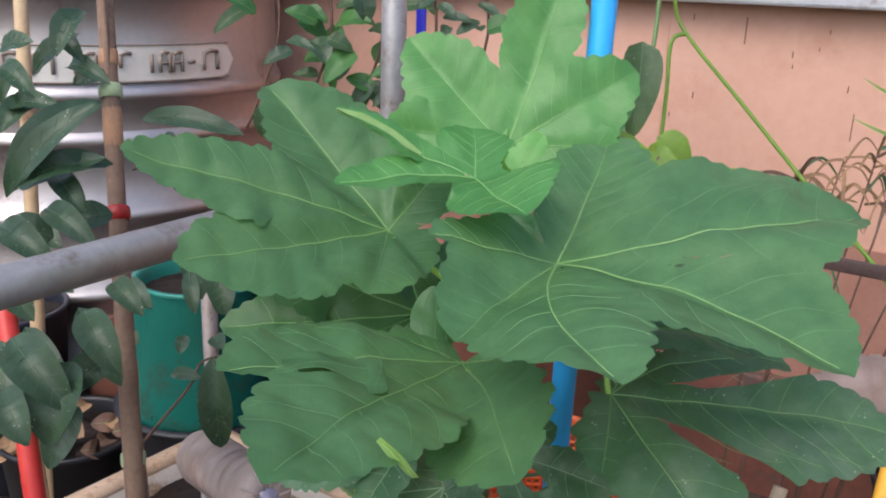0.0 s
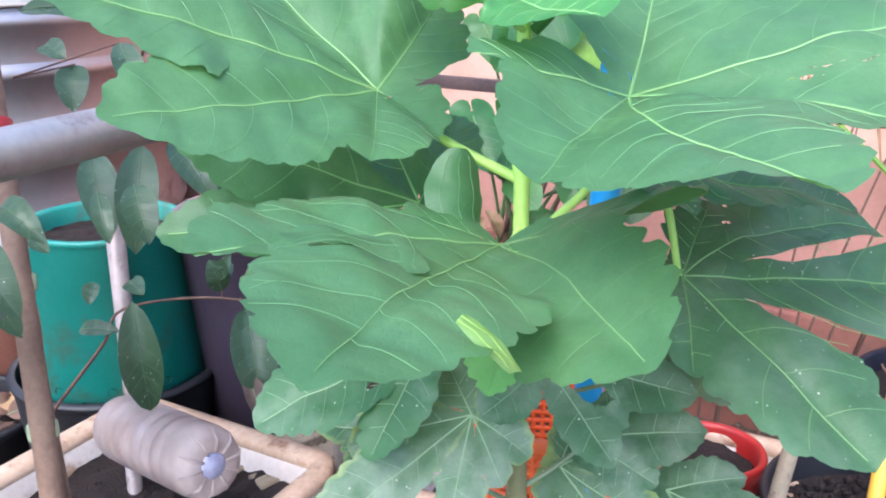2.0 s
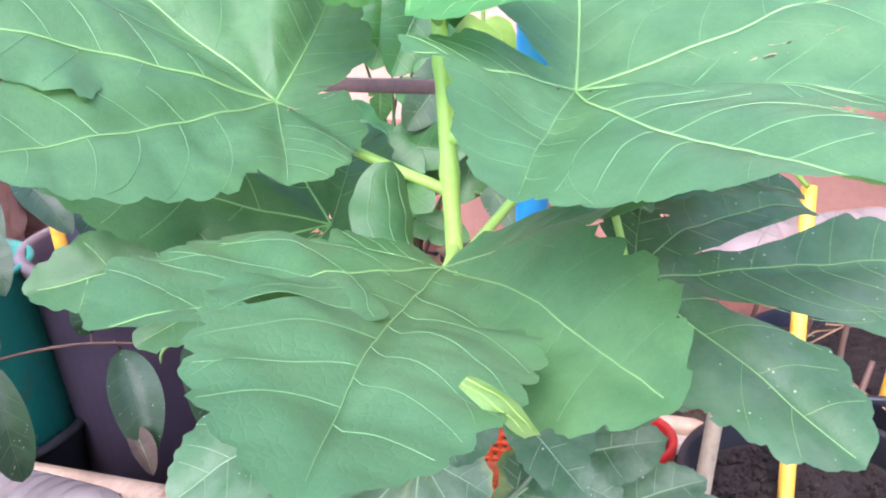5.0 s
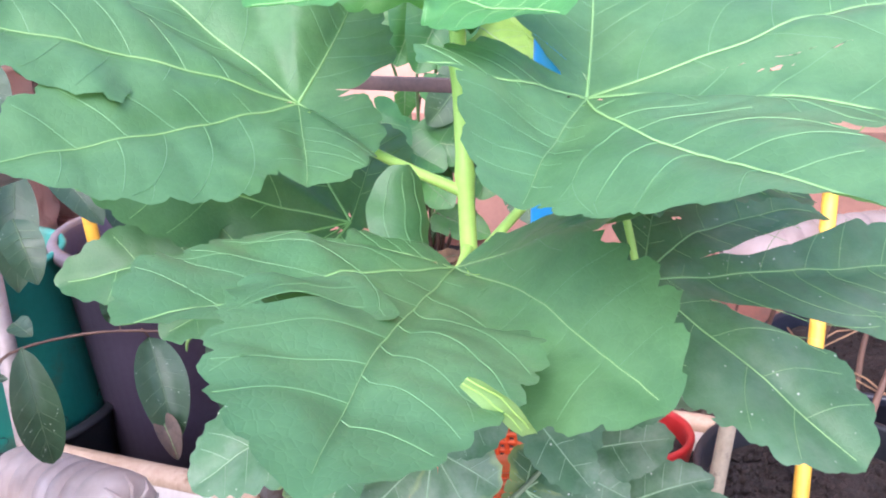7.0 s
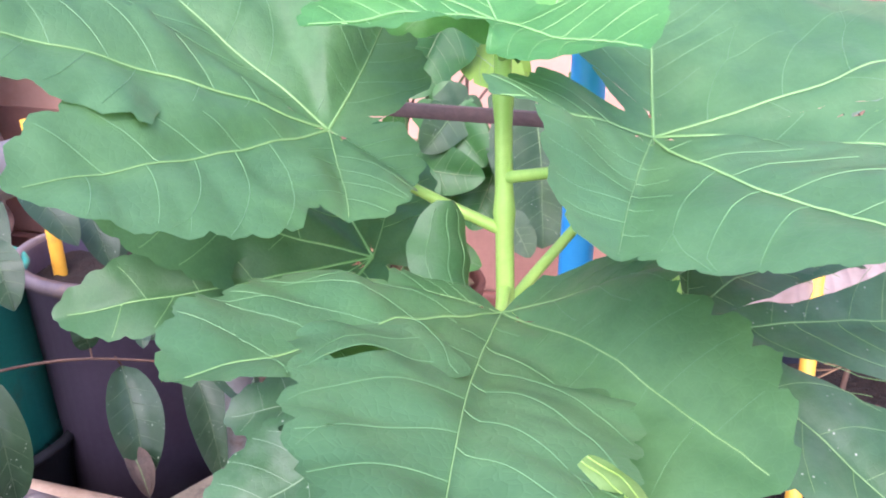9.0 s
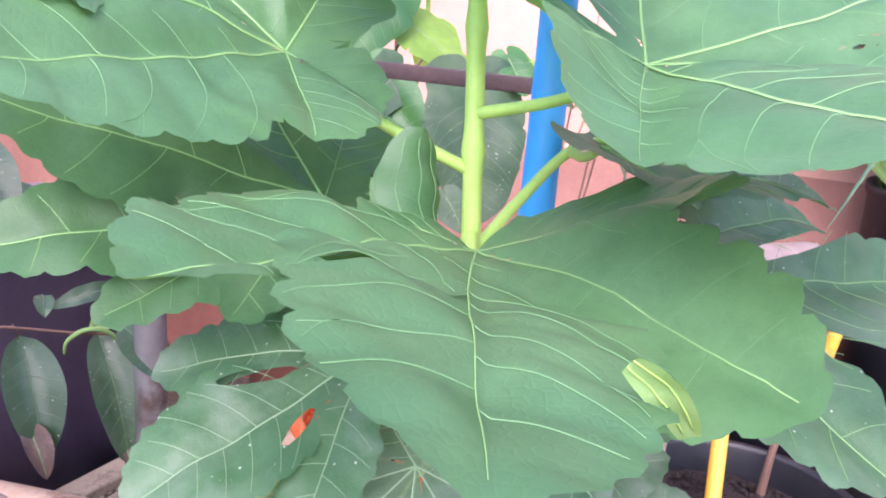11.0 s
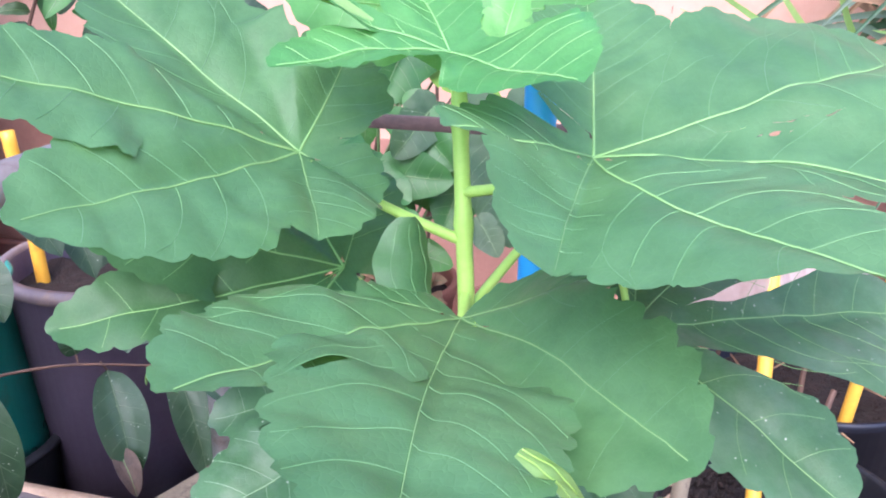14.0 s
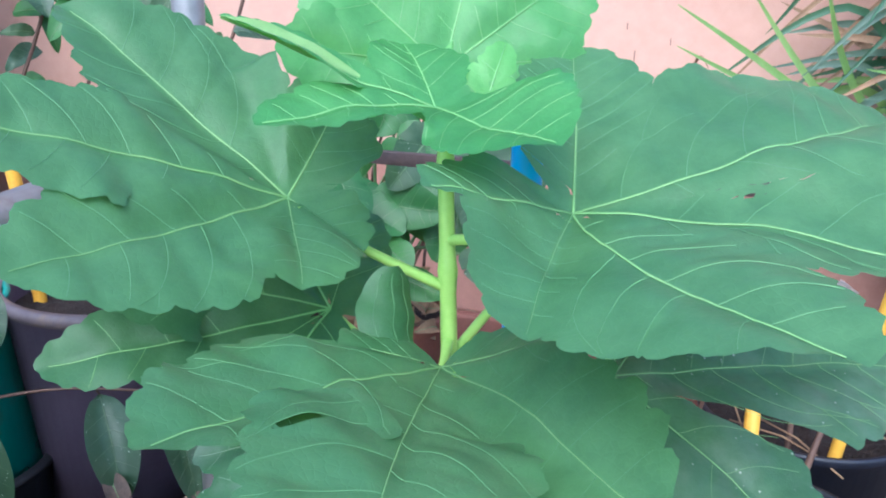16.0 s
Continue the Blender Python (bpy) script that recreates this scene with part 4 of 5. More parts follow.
fig_leaf(fig, stem_at(0.66), (0.079, 0.655, 0.697), (-0.36, -0.62, 0.70),
         [(-65, 0.106, 0.022, 0), (-41, 0.09, 0.018, 0), (16, 0.05, 0.019, 0), (60, 0.032, 0.016, 0), (-120, 0.03, 0.013, 0)], 0.02, LEAF_RIMMED, VEIN_PALE, seed=8, droop=0.03, stalk=0.0016, cut=0.045, blunt=4.0, thick=0.0006,
         holes=((0.0345, -0.0333, -46, 0.013, 0.0026), (0.0535, -0.0661, -50, 0.016, 0.003), (0.0515, -0.0072, -8, 0.016, 0.004)))
fig_leaf(fig, stem_at(0.77), (0.058, 0.631, 0.790), (-0.149, -0.716, 0.682),
         [(-20, 0.094, 0.021, 0), (-65, 0.076, 0.019, 0), (-46, 0.064, 0.013, 0), (-144, 0.054, 0.02, 0), (24, 0.05, 0.016, 0)], 0.018, LEAF_DUSTY, VEIN_PALE, seed=9, droop=0.03, stalk=0.0016, cut=0.05, root=0.3, blunt=4.0, thick=0.0006,
         holes=((0.0245, -0.022, -42, 0.0145, 0.0065),))
fig_leaf(fig, stem_at(0.805), (0.046, 0.655, 0.816), (-0.25, -0.5, 0.82),
         [(-118, 0.063, 0.024, 0), (-160, 0.054, 0.021, 0), (-76, 0.053, 0.021, 0), (155, 0.042, 0.018, 0), (-32, 0.03, 0.018, 0)], 0.026, LEAF_FRESH, VEIN_YOUNG, seed=10, droop=0.06, stalk=0.002, cut=0.06, teeth=0.005, thick=0.0008)
fig_leaf(fig, stem_at(0.62), (0.013, 0.616, 0.661), (-0.28, -0.59, 0.76),
         [(-153, 0.064, 0.024, 0), (160, 0.038, 0.018, 0), (-112, 0.064, 0.026, 0), (-65, 0.038, 0.02, 0)], 0.03, LEAF_DUSTY, VEIN_PALE, seed=11, droop=0.03, stalk=0.0016, cut=0.06)
fig_leaf(fig, stem_at(0.64), (0.155, 0.649, 0.676), (-0.39, -0.5, 0.78),
         [(-40, 0.086, 0.026, 0), (-72, 0.07, 0.022, 0), (-3, 0.055, 0.02, 0)], 0.022, LEAF_DUSTY, VEIN_PALE, seed=12, droop=0.03, stalk=0.0016, cut=0.04)
fig_leaf(fig, stem_at(0.69), (0.1, 0.66, 0.715), (-0.42, -0.61, 0.68),
         [(-8, 0.078, 0.026, 0), (-45, 0.055, 0.022, 0), (28, 0.055, 0.02, 0)], 0.022, LEAF_DUSTY, VEIN_PALE, seed=13, droop=0.03, stalk=0.0016, cut=0.04)
fig_leaf(fig, stem_at(0.75), (0.151, 0.644, 0.779), (-0.51, -0.62, 0.6),
         [(-52, 0.042, 0.011, 0), (-30, 0.024, 0.01, 0)], 0.011, LEAF_DUSTY, VEIN_PALE, seed=14, droop=0.03, stalk=0.0015)
fig_leaf(fig, stem_at(0.68), (-0.034, 0.742, 0.68), (-0.16, -0.61, 0.78),
         [(166, 0.058, 0.016, 0), (-166, 0.036, 0.015, 0), (-142, 0.04, 0.015, 0)], 0.022, LEAF_RIMMED, VEIN_PALE, seed=15, droop=0.03, stalk=0.0016)
fig_leaf(fig, (0.116, 0.69, 0.901), (0.105, 0.650, 0.912), (0.15, -0.25, 0.95),
         [(-12, 0.15, 0.04, 2), (25, 0.16, 0.045, -14), (-60, 0.06, 0.025, 0)], 0.03, LEAF_SHADE, seed=20, droop=0.08, cut=0.06)
# crown
fig_leaf(fig, stem_at(1.0), (0.056, 0.712, 1.02), (-0.05, -0.93, 0.36),
         [(74, 0.175, 0.036, 0), (132, 0.125, 0.044, 0), (32, 0.122, 0.046, 6), (172, 0.1, 0.04, 4), (0, 0.09, 0.036, 8)], 0.05, LEAF_YOUNG, VEIN_YOUNG, seed=16, thick=0.0006, droop=0.05, cut=0.07, sinus=(-88, 30))
fig_leaf(fig, stem_at(0.985), (0.029, 0.651, 1.007), (0.08, -0.15, 0.98),
         [(-70, 0.09, 0.044, 6, 0.45), (92, 0.06, 0.034, 22), (164, 0.115, 0.02, 15), (-160, 0.108, 0.03, 5)], 0.024, LEAF_YOUNG, VEIN_YOUNG, seed=17, thick=0.00048, droop=0.04, cut=0.04, stalk=0.002)
fig_leaf(fig, stem_at(1.01), (0.064, 0.66, 1.014), (-0.1, -0.85, 0.5),
         [(62, 0.034, 0.012, 0), (110, 0.018, 0.008, 0), (15, 0.018, 0.008, 0)], 0.008, LEAF_FRESH, VEIN_YOUNG, seed=19, droop=0.1, stalk=0.0015, thick=0.0005, cut=0.03, teeth=0.003)
part("bud", tube([stem_at(1.02), stem_at(1.03) + Vector((0.001, -0.004, 0)), stem_at(1.038) + Vector((0.003, -0.007, 0))], [0.0048, 0.0038, 0.0006], 10), LEAF_FRESH, fig, "pointed pale green leaf bud")
part("bud", tube([stem_at(0.985) + Vector((0.005, -0.003, 0)), stem_at(0.99) + Vector((0.014, -0.008, 0.004)), stem_at(1.0) + Vector((0.02, -0.012, 0.012))], [0.004, 0.003, 0.0005], 8), LEAF_YOUNG, fig, "pointed pale green leaf bud")


# upright curled base lobe and turned-over edge of the front leaf
def curl(points, widths, mat, roll=0.0, label="", facing=(0.25, -0.9, 0.35), ribs=()):
    bm = bmesh.new()
    pts = smooth_path(points, 6)
    last = None
    for i, p in enumerate(pts):
        f = i / (len(pts) - 1)
        k = f * (len(widths) - 1)
        w = widths[int(k)] + (widths[min(int(k) + 1, len(widths) - 1)] - widths[int(k)]) * (k - int(k))
        d = (pts[min(i + 1, len(pts) - 1)] - pts[max(i - 1, 0)]).normalized()
        side = d.cross(Vector(facing)).normalized()
        out = side.cross(d)
        row = [bm.verts.new(p + side * w * s + out * w * (roll * s * s + 0.08 * math.sin(f * 14 + s * 3))) for s in (-1, -0.6, -0.2, 0.2, 0.6, 1)]
        if last:
            for a in range(5):
                bm.faces.new((last[a], last[a + 1], row[a + 1], row[a]))
        last = row
    flap = part("leaf_fold", bm, mat, fig, label)
    for s in ribs:
        line, last = [], None
        for i, p in enumerate(pts[:-2]):
            f = i / (len(pts) - 1)
            k = f * (len(widths) - 1)
            w = widths[int(k)] + (widths[min(int(k) + 1, len(widths) - 1)] - widths[int(k)]) * (k - int(k))
            d = (pts[min(i + 1, len(pts) - 1)] - pts[max(i - 1, 0)]).normalized()
            side = d.cross(Vector(facing)).normalized()
            line.append(p + side * w * s + side.cross(d) * (w * (roll * s * s + 0.08 * math.sin(f * 14 + s * 3)) + 0.0004))
        part("vein", tube(line, 0.00022, 5), VEIN_FINE if mat == LEAF else PETIOLE, flap)
    return flap


curl([(0.007, 0.634, 0.872), (0.004, 0.637, 0.889), (0.004, 0.642, 0.906), (0.005, 0.646, 0.922)], [0.013, 0.0175, 0.0185, 0.018, 0.014, 0.005], LEAF, -0.55, "curled up base lobe of a leaf", ribs=(-0.6, -0.05, 0.5))
curl([(-0.027, 0.44, 0.9045), (-0.019, 0.438, 0.8985), (-0.012, 0.437, 0.891), (-0.0055, 0.438, 0.8818)], [0.003, 0.0047, 0.0052, 0.0047, 0.004, 0.0028], LEAF_UNDER, 0.3, "turned-over leaf edge showing its pale underside", facing=(-0.5, -0.75, -0.25), ribs=(-0.35, 0.4))


curl([(-0.078, 0.674, 1.052), (-0.058, 0.668, 1.046), (-0.036, 0.66, 1.036), (-0.012, 0.653, 1.024)], [0.001, 0.0045, 0.005, 0.001], LEAF_UNDER, 0.4, "turned-over edge of a young leaf", (0.1, -0.75, 0.65))


# ---- slender leaves ----
def lance(plant, base, tip, half, mat=LEAF_SHINY, sag=0.12, name="leaf", fold=0.35, shape=0.9, facing=(0.1, -0.75, 0.65)):
    b, t = Vector(base), Vector(tip)
    d = t - b
    l = d.length
    n = Vector(facing)
    n = (n - d.normalized() * n.dot(d.normalized())).normalized()
    side = d.normalized().cross(n)
    bm = bmesh.new()
    rows = []
    for i in range(15):
        f = i / 14
        w = half * 0.46 * math.sin(math.pi * f ** shape) ** 0.62 + 0.0006
        c = b + d * f + n * (math.sin(math.pi * f) * sag * l)
        rows.append([bm.verts.new(c + side * w * s + n * (abs(s) * w * fold + math.sin(f * 19 + s * 2) * 0.0008)) for s in (-1, -0.5, 0, 0.5, 1)])
    for p, q in zip(rows, rows[1:]):
        for k in range(4):
            bm.faces.new((p[k], p[k + 1], q[k + 1], q[k]))
    leaf = part(name, bm, mat, plant)
    rib = [b + d * f + n * (math.sin(math.pi * f) * sag * l + 0.0008) for f in (i / 10 for i in range(11))]
    if mat == LEAF_SHINY and half > 0.028:
        bm = bmesh.new()
        for f in (0.2, 0.34, 0.48, 0.62, 0.76):
            for s in (-1, 1):
                line = []
                for g in (0.0, 0.3, 0.6, 0.9):
                    h = min(0.97, f + 0.13 * g)
                    w = half * 0.46 * math.sin(math.pi * h ** shape) ** 0.62
                    line.append(b + d * h + n * (math.sin(math.pi * h) * sag * l + g * w * fold + math.sin(h * 19 + g * s * 2) * 0.0008 + 0.0003) + side * w * g * s)
                tube(line, [0.00032, 0.00028, 0.00022, 0.00012], 4, bm, False)
        part("side_vein", bm, MIDRIB, leaf)
    part("midrib", tube(rib, [0.0007 - 0.00005 * i for i in range(11)], 5), MIDRIB if mat == LEAF_SHINY else VEIN_DARK, leaf)


sapling = thing("sapling", "staked young tree with shiny drooping leaves", "tree", (-0.36, 1.0, GROUND))
part("trunk", tube(smooth_path([(-0.325, 0.95, GROUND), (-0.34, 0.94, 0.55), (-0.385, 1.04, 0.8), (-0.42, 1.14, 1.1), (-0.43, 1.16, 1.25)], 6), [0.006 - 0.00012 * i for i in range(25)], 8), STAKE, sapling, "thin brown trunk")
lance(sapling, (-0.455, 0.926, 0.915), (-0.358, 0.934, 1.012), 0.035)
lance(sapling, (-0.455, 0.947, 0.913), (-0.354, 0.937, 0.953), 0.030)
lance(sapling, (-0.448, 0.912, 0.765), (-0.387, 0.867, 0.689), 0.040)
lance(sapling, (-0.465, 0.88, 0.764), (-0.421, 0.829, 0.665), 0.040)
lance(sapling, (-0.398, 0.937, 0.78), (-0.34, 0.893, 0.706), 0.034)
lance(sapling, (-0.394, 0.904, 0.674), (-0.418, 0.866, 0.616), 0.040)
lance(sapling, (-0.375, 1.119, 0.967), (-0.24, 1.093, 0.955), 0.032)
lance(sapling, (-0.277, 1.036, 0.68), (-0.268, 1.03, 0.555), 0.045, fold=0.7)
lance(sapling, (-0.289, 0.996, 0.808), (-0.275, 0.963, 0.767), 0.020)
lance(sapling, (-0.255, 0.998, 0.815), (-0.239, 0.962, 0.766), 0.035)
lance(sapling, (-0.429, 0.96, 0.855), (-0.48, 0.945, 0.871), 0.040)
lance(sapling, (-0.48, 1.065, 1.025), (-0.42, 1.058, 1.073), 0.030)
lance(sapling, (-0.497, 1.022, 1.054), (-0.45, 1.004, 1.066), 0.030)
lance(sapling, (-0.428, 0.983, 0.928), (-0.387, 0.952, 0.898), 0.020)
lance(sapling, (-0.412, 1.116, 1.022), (-0.446, 1.091, 1.01), 0.030)
lance(sapling, (-0.381, 1.016, 0.869), (-0.433, 0.993, 0.859), 0.040)
lance(sapling, (-0.519, 1.055, 0.992), (-0.491, 1.049, 1.039), 0.030)
lance(sapling, (-0.497, 1.06, 0.838), (-0.453, 1.033, 0.819), 0.030)
lance(sapling, (-0.342, 1.189, 0.798), (-0.314, 1.137, 0.719), 0.042)
lance(sapling, (-0.28, 1.183, 0.814), (-0.288, 1.127, 0.701), 0.050)
lance(sapling, (-0.302, 1.222, 0.925), (-0.276, 1.178, 0.867), 0.035)
lance(sapling, (-0.36, 1.246, 0.898), (-0.358, 1.208, 0.849), 0.040)
lance(sapling, (-0.255, 1.23, 0.809), (-0.203, 1.18, 0.747), 0.045)
lance(sapling, (-0.396, 1.258, 0.918), (-0.365, 1.228, 0.906), 0.030)
lance(sapling, (-0.436, 1.184, 0.729), (-0.386, 1.144, 0.699), 0.030)
lance(sapling, (-0.36, 1.132, 0.609), (-0.309, 1.104, 0.617), 0.020)
lance(sapling, (-0.342, 1.145, 0.662), (-0.343, 1.119, 0.645), 0.020)
lance(sapling, (-0.301, 1.139, 0.664), (-0.281, 1.112, 0.657), 0.025)
lance(sapling, (-0.173, 1.17, 0.614), (-0.157, 1.1, 0.512), 0.058, fold=0.6)
lance(sapling, (-0.102, 1.17, 0.612), (-0.079, 1.115, 0.485), 0.052, fold=0.6, shape=0.8)
lance(sapling, (-0.203, 1.184, 0.631), (-0.215, 1.181, 0.673), 0.030)
lance(sapling, (-0.206, 1.19, 0.646), (-0.188, 1.176, 0.68), 0.020)
lance(sapling, (-0.075, 1.179, 0.655), (-0.144, 1.171, 0.64), 0.020)
lance(sapling, (-0.079, 1.18, 0.609), (-0.036, 1.15, 0.565), 0.045, fold=0.5)
lance(sapling, (-0.355, 1.261, 0.79), (-0.331, 1.199, 0.697), 0.050)
lance(sapling, (-0.079, 1.145, 0.625), (-0.05, 1.092, 0.588), 0.045)
lance(sapling, (-0.15, 1.189, 0.647), (-0.15, 1.16, 0.635), 0.020)
lance(sapling, (-0.071, 1.16, 0.669), (-0.104, 1.14, 0.641), 0.020)
lance(sapling, (-0.207, 1.219, 0.653), (-0.199, 1.186, 0.64), 0.030)
lance(sapling, (-0.168, 1.308, 0.735), (-0.176, 1.274, 0.695), 0.050)
lance(sapling, (-0.207, 1.285, 0.791), (-0.174, 1.215, 0.706), 0.050)
for base, tip, half in (((-0.372, 0.985, 1.006), (-0.460, 0.925, 0.909), 0.055), ((-0.354, 0.955, 0.943), (-0.450, 0.917, 0.920), 0.040),
                        ((-0.420, 0.961, 0.927), (-0.375, 0.919, 0.894), 0.035), ((-0.466, 0.916, 0.880), (-0.391, 0.874, 0.848), 0.045),
                        ((-0.426, 0.834, 0.785), (-0.348, 0.785, 0.730), 0.060), ((-0.364, 0.870, 0.803), (-0.314, 0.823, 0.753), 0.050)):
    lance(sapling, base, tip, half * 0.8, sag=0.2, fold=0.6)
for base, tip, half in (((-0.423, 0.801, 0.744), (-0.382, 0.758, 0.707), 0.050), ((-0.362, 0.827, 0.765), (-0.372, 0.775, 0.697), 0.070),
                        ((-0.350, 0.917, 0.819), (-0.305, 0.878, 0.796), 0.035), ((-0.450, 1.005, 1.001), (-0.479, 0.965, 0.971), 0.040),
                        ((-0.428, 1.036, 1.036), (-0.367, 1.000, 1.023), 0.030), ((-0.445, 1.048, 1.073), (-0.397, 1.007, 1.045), 0.030)):
    lance(sapling, base, tip, half * 0.8, sag=0.2, fold=0.6)
for base, tip, half in (((-0.403, 1.035, 1.100), (-0.420, 0.989, 1.053), 0.040), ((-0.496, 1.016, 1.036), (-0.440, 0.976, 1.008), 0.035),
                        ((-0.449, 0.873, 0.843), (-0.399, 0.830, 0.806), 0.050), ((-0.422, 0.931, 0.896), (-0.353, 0.890, 0.866), 0.040),
                        ((-0.338, 0.855, 0.753), (-0.366, 0.817, 0.732), 0.050), ((-0.482, 1.001, 0.988), (-0.412, 0.973, 1.000), 0.035),
                        ((-0.428, 0.903, 0.840), (-0.372, 0.866, 0.824), 0.040)):
    lance(sapling, base, tip, half * 0.8, sag=0.2, fold=0.6)
part("twig", tube(smooth_path([(-0.37, 1.02, 0.56), (-0.33, 1.11, 0.6), (-0.314, 1.15, 0.625), (-0.219, 1.148, 0.637), (-0.109, 1.154, 0.616), (-0.06, 1.17, 0.605)], 6), [0.0024 - 0.00004 * i for i in range(31)], 6), TWIG, sapling, "thin brown side twig")
for a, b in (((-0.173, 1.17, 0.614), (-0.178, 1.152, 0.633)), ((-0.102, 1.17, 0.612), (-0.12, 1.153, 0.619)), ((-0.203, 1.184, 0.631), (-0.2, 1.15, 0.636)), ((-0.342, 1.189, 0.798), (-0.36, 1.1, 0.83)), ((-0.28, 1.183, 0.814), (-0.36, 1.1, 0.83)), ((-0.255, 1.23, 0.809), (-0.28, 1.183, 0.82)), ((-0.302, 1.222, 0.925), (-0.39, 1.12, 0.9)), ((-0.36, 1.246, 0.898), (-0.39, 1.12, 0.9))):
    part("twig", tube(smooth_path([b, along(a, b, 0.5), a], 3), 0.0012, 5), TWIG, sapling)
lance(sapling, (-0.171, 1.116, 0.545), (-0.156, 1.089, 0.499), 0.026, WITHERED, 0.2, "withered_tip", 1.1, 0.7)
lance(sapling, (-0.083, 1.12, 0.506), (-0.077, 1.11, 0.478), 0.012, WITHERED, 0.1, "withered_tip", 0.8, 0.8)
lance(sapling, (-0.108, 1.205, 0.6), (-0.075, 1.2, 0.607), 0.02, LEAF_UNDER, 0.3, "flower_bud")
part("curled_leaf", tube(smooth_path([(-0.134, 1.155, 0.596), (-0.131, 1.15, 0.612), (-0.116, 1.15, 0.622), (-0.098, 1.152, 0.62), (-0.086, 1.158, 0.608), (-0.087, 1.165, 0.593)], 5), [0.0006 + 0.0018 * math.sin(math.pi * i / 25) ** 0.5 for i in range(26)], 8), LEAF_UNDER, sapling, "pale curled up withering leaf")
bark = stick("wooden_stake", "brown bark-covered stake tied to the sapling", [(-0.335, 0.9, GROUND), (-0.343, 0.918, 0.548), (-0.385, 1.04, 0.83), (-0.426, 1.163, 1.109), (-0.44, 1.2, 1.2)], (0.0125, 0.0095), STAKE)
for f, g in ((0.66, 0.7), (0.93, 0.985), (1.03, 1.05)):
    a, b = [along((-0.343, 0.918, 0.548), (-0.426, 1.163, 1.109), (h - 0.548) / 0.561) for h in (f, g)]
    part("peeled_patch", tube(smooth_path([a, along(a, b, 0.5), b], 3), [0.0095, 0.0118, 0.0119, 0.012, 0.0118, 0.0116, 0.0095], 10), PEELED, bark, "peeled reddish patch")
for f in (0.59, 0.72, 0.86, 1.0):
    c = along((-0.343, 0.918, 0.548), (-0.426, 1.163, 1.109), (f - 0.548) / 0.561)
    tie = thing("string_tie", "knotted string tie round the stake", "tie", c, "string ties")
    part("loop", lathe([(0.0122, -0.009), (0.0142, -0.007), (0.0146, 0.0), (0.0142, 0.007), (0.0122, 0.009)], c, 16, axis=(-0.083, 0.245, 0.561)), RED if f == 0.86 else TIE, tie)
stick("wooden_stake", "pale thin bamboo stake behind the sapling", [(-0.53, 1.05, GROUND), (-0.553, 1.188, 0.912), (-0.569, 1.246, 1.15)], (0.01, 0.009), BAMBOO)
pole = stick("red_pole", "red and white painted metal pole", [(-0.40, 0.80, GROUND), (-0.44, 0.874, 0.573), (-0.506, 0.981, 0.78)], (0.012, 0.012), PAINTRED, category="pole")
part("white_band", tube([(-0.474, 0.929, 0.665), (-0.49, 0.955, 0.72)], 0.0124, 14), WHITE, pole)
stick("fallen_branch", "pale dry branch lying on the yard earth", [(-0.78, 1.48, GROUND + 0.014), (-0.6, 1.63, GROUND + 0.03), (-0.4, 1.82, GROUND + 0.02)], (0.022, 0.017), BAMBOO, category="branch")
stick("bamboo_stick", "thin orange-brown bamboo stick", [(-0.44, 0.93, GROUND), (-0.471, 0.951, 0.617), (-0.474, 0.974, 0.72)], (0.007, 0.006), BAMBOO)


# ---- heart-leaved climber behind ----
climber = thing("climber_plant", "heart-leaved climbing plant growing from the clay pot", "plant", (0.205, 1.39, 0.57))
HN = [0]


def heart(base, tip, mat=LEAF_HEART, wide=0.72):
    """A heart-shaped leaf from its stalk to its tip, and its stalk."""
    HN[0] += 1
    d = Vector(tip) - Vector(base)
    l = d.length
    n = Vector((-0.15 + 0.3 * math.sin(HN[0] * 2.1), -0.8, 0.45 + 0.25 * math.cos(HN[0] * 1.3)))
    n = (n - d.normalized() * n.dot(d.normalized())).normalized()
    x = (Vector((1, 0, 0)) - n * n.x).normalized()
    y = n.cross(x)
    angle = math.degrees(math.atan2(d.dot(y), d.dot(x)))
    b = Blade(base, n, [(angle, l, l * 0.36 * wide / 0.72, 0), (angle + 118, l * 0.42, l * 0.26, 0), (angle - 118, l * 0.42, l * 0.26, 0)], l * 0.42, 0.55, seed=HN[0], droop=0.08, teeth=0.0004)
    leaf = meshed("leaf", b.mesh("leaf", 0.005), mat, climber)
    part("vein", b.vein(0, 0.0008), VEIN_DARK, leaf)
    root = Vector((0.205 + 0.03 * math.sin(HN[0]), 1.39 + 0.03 * math.cos(HN[0]), 0.58))
    e = Vector(base)
    part("stalk", tube(smooth_path([root, root.lerp(e, 0.5) + Vector((0, 0.02, 0.05)), e], 6), [0.0028 - 0.0001 * i for i in range(13)], 6), VEIN_DARK if HN[0] % 3 else TWIG, climber)


heart((0.347, 1.246, 0.792), (0.342, 1.222, 0.712), LEAF_GREY, 0.85)
heart((0.271, 1.444, 0.94), (0.266, 1.42, 0.859))
heart((0.365, 1.439, 0.881), (0.392, 1.415, 0.845), LEAF_LIME)
heart((0.286, 1.34, 0.819), (0.256, 1.34, 0.775))
heart((0.323, 1.266, 0.804), (0.334, 1.241, 0.742), LEAF_GREY)
heart((0.228, 1.378, 0.891), (0.263, 1.354, 0.85))
heart((0.181, 1.357, 0.842), (0.176, 1.344, 0.802))
heart((0.206, 1.219, 0.796), (0.227, 1.195, 0.749))
heart((0.147, 1.239, 0.789), (0.201, 1.204, 0.749), LEAF_HEART, 0.6)
heart((0.444, 1.348, 0.869), (0.475, 1.336, 0.879), LEAF_LIME)
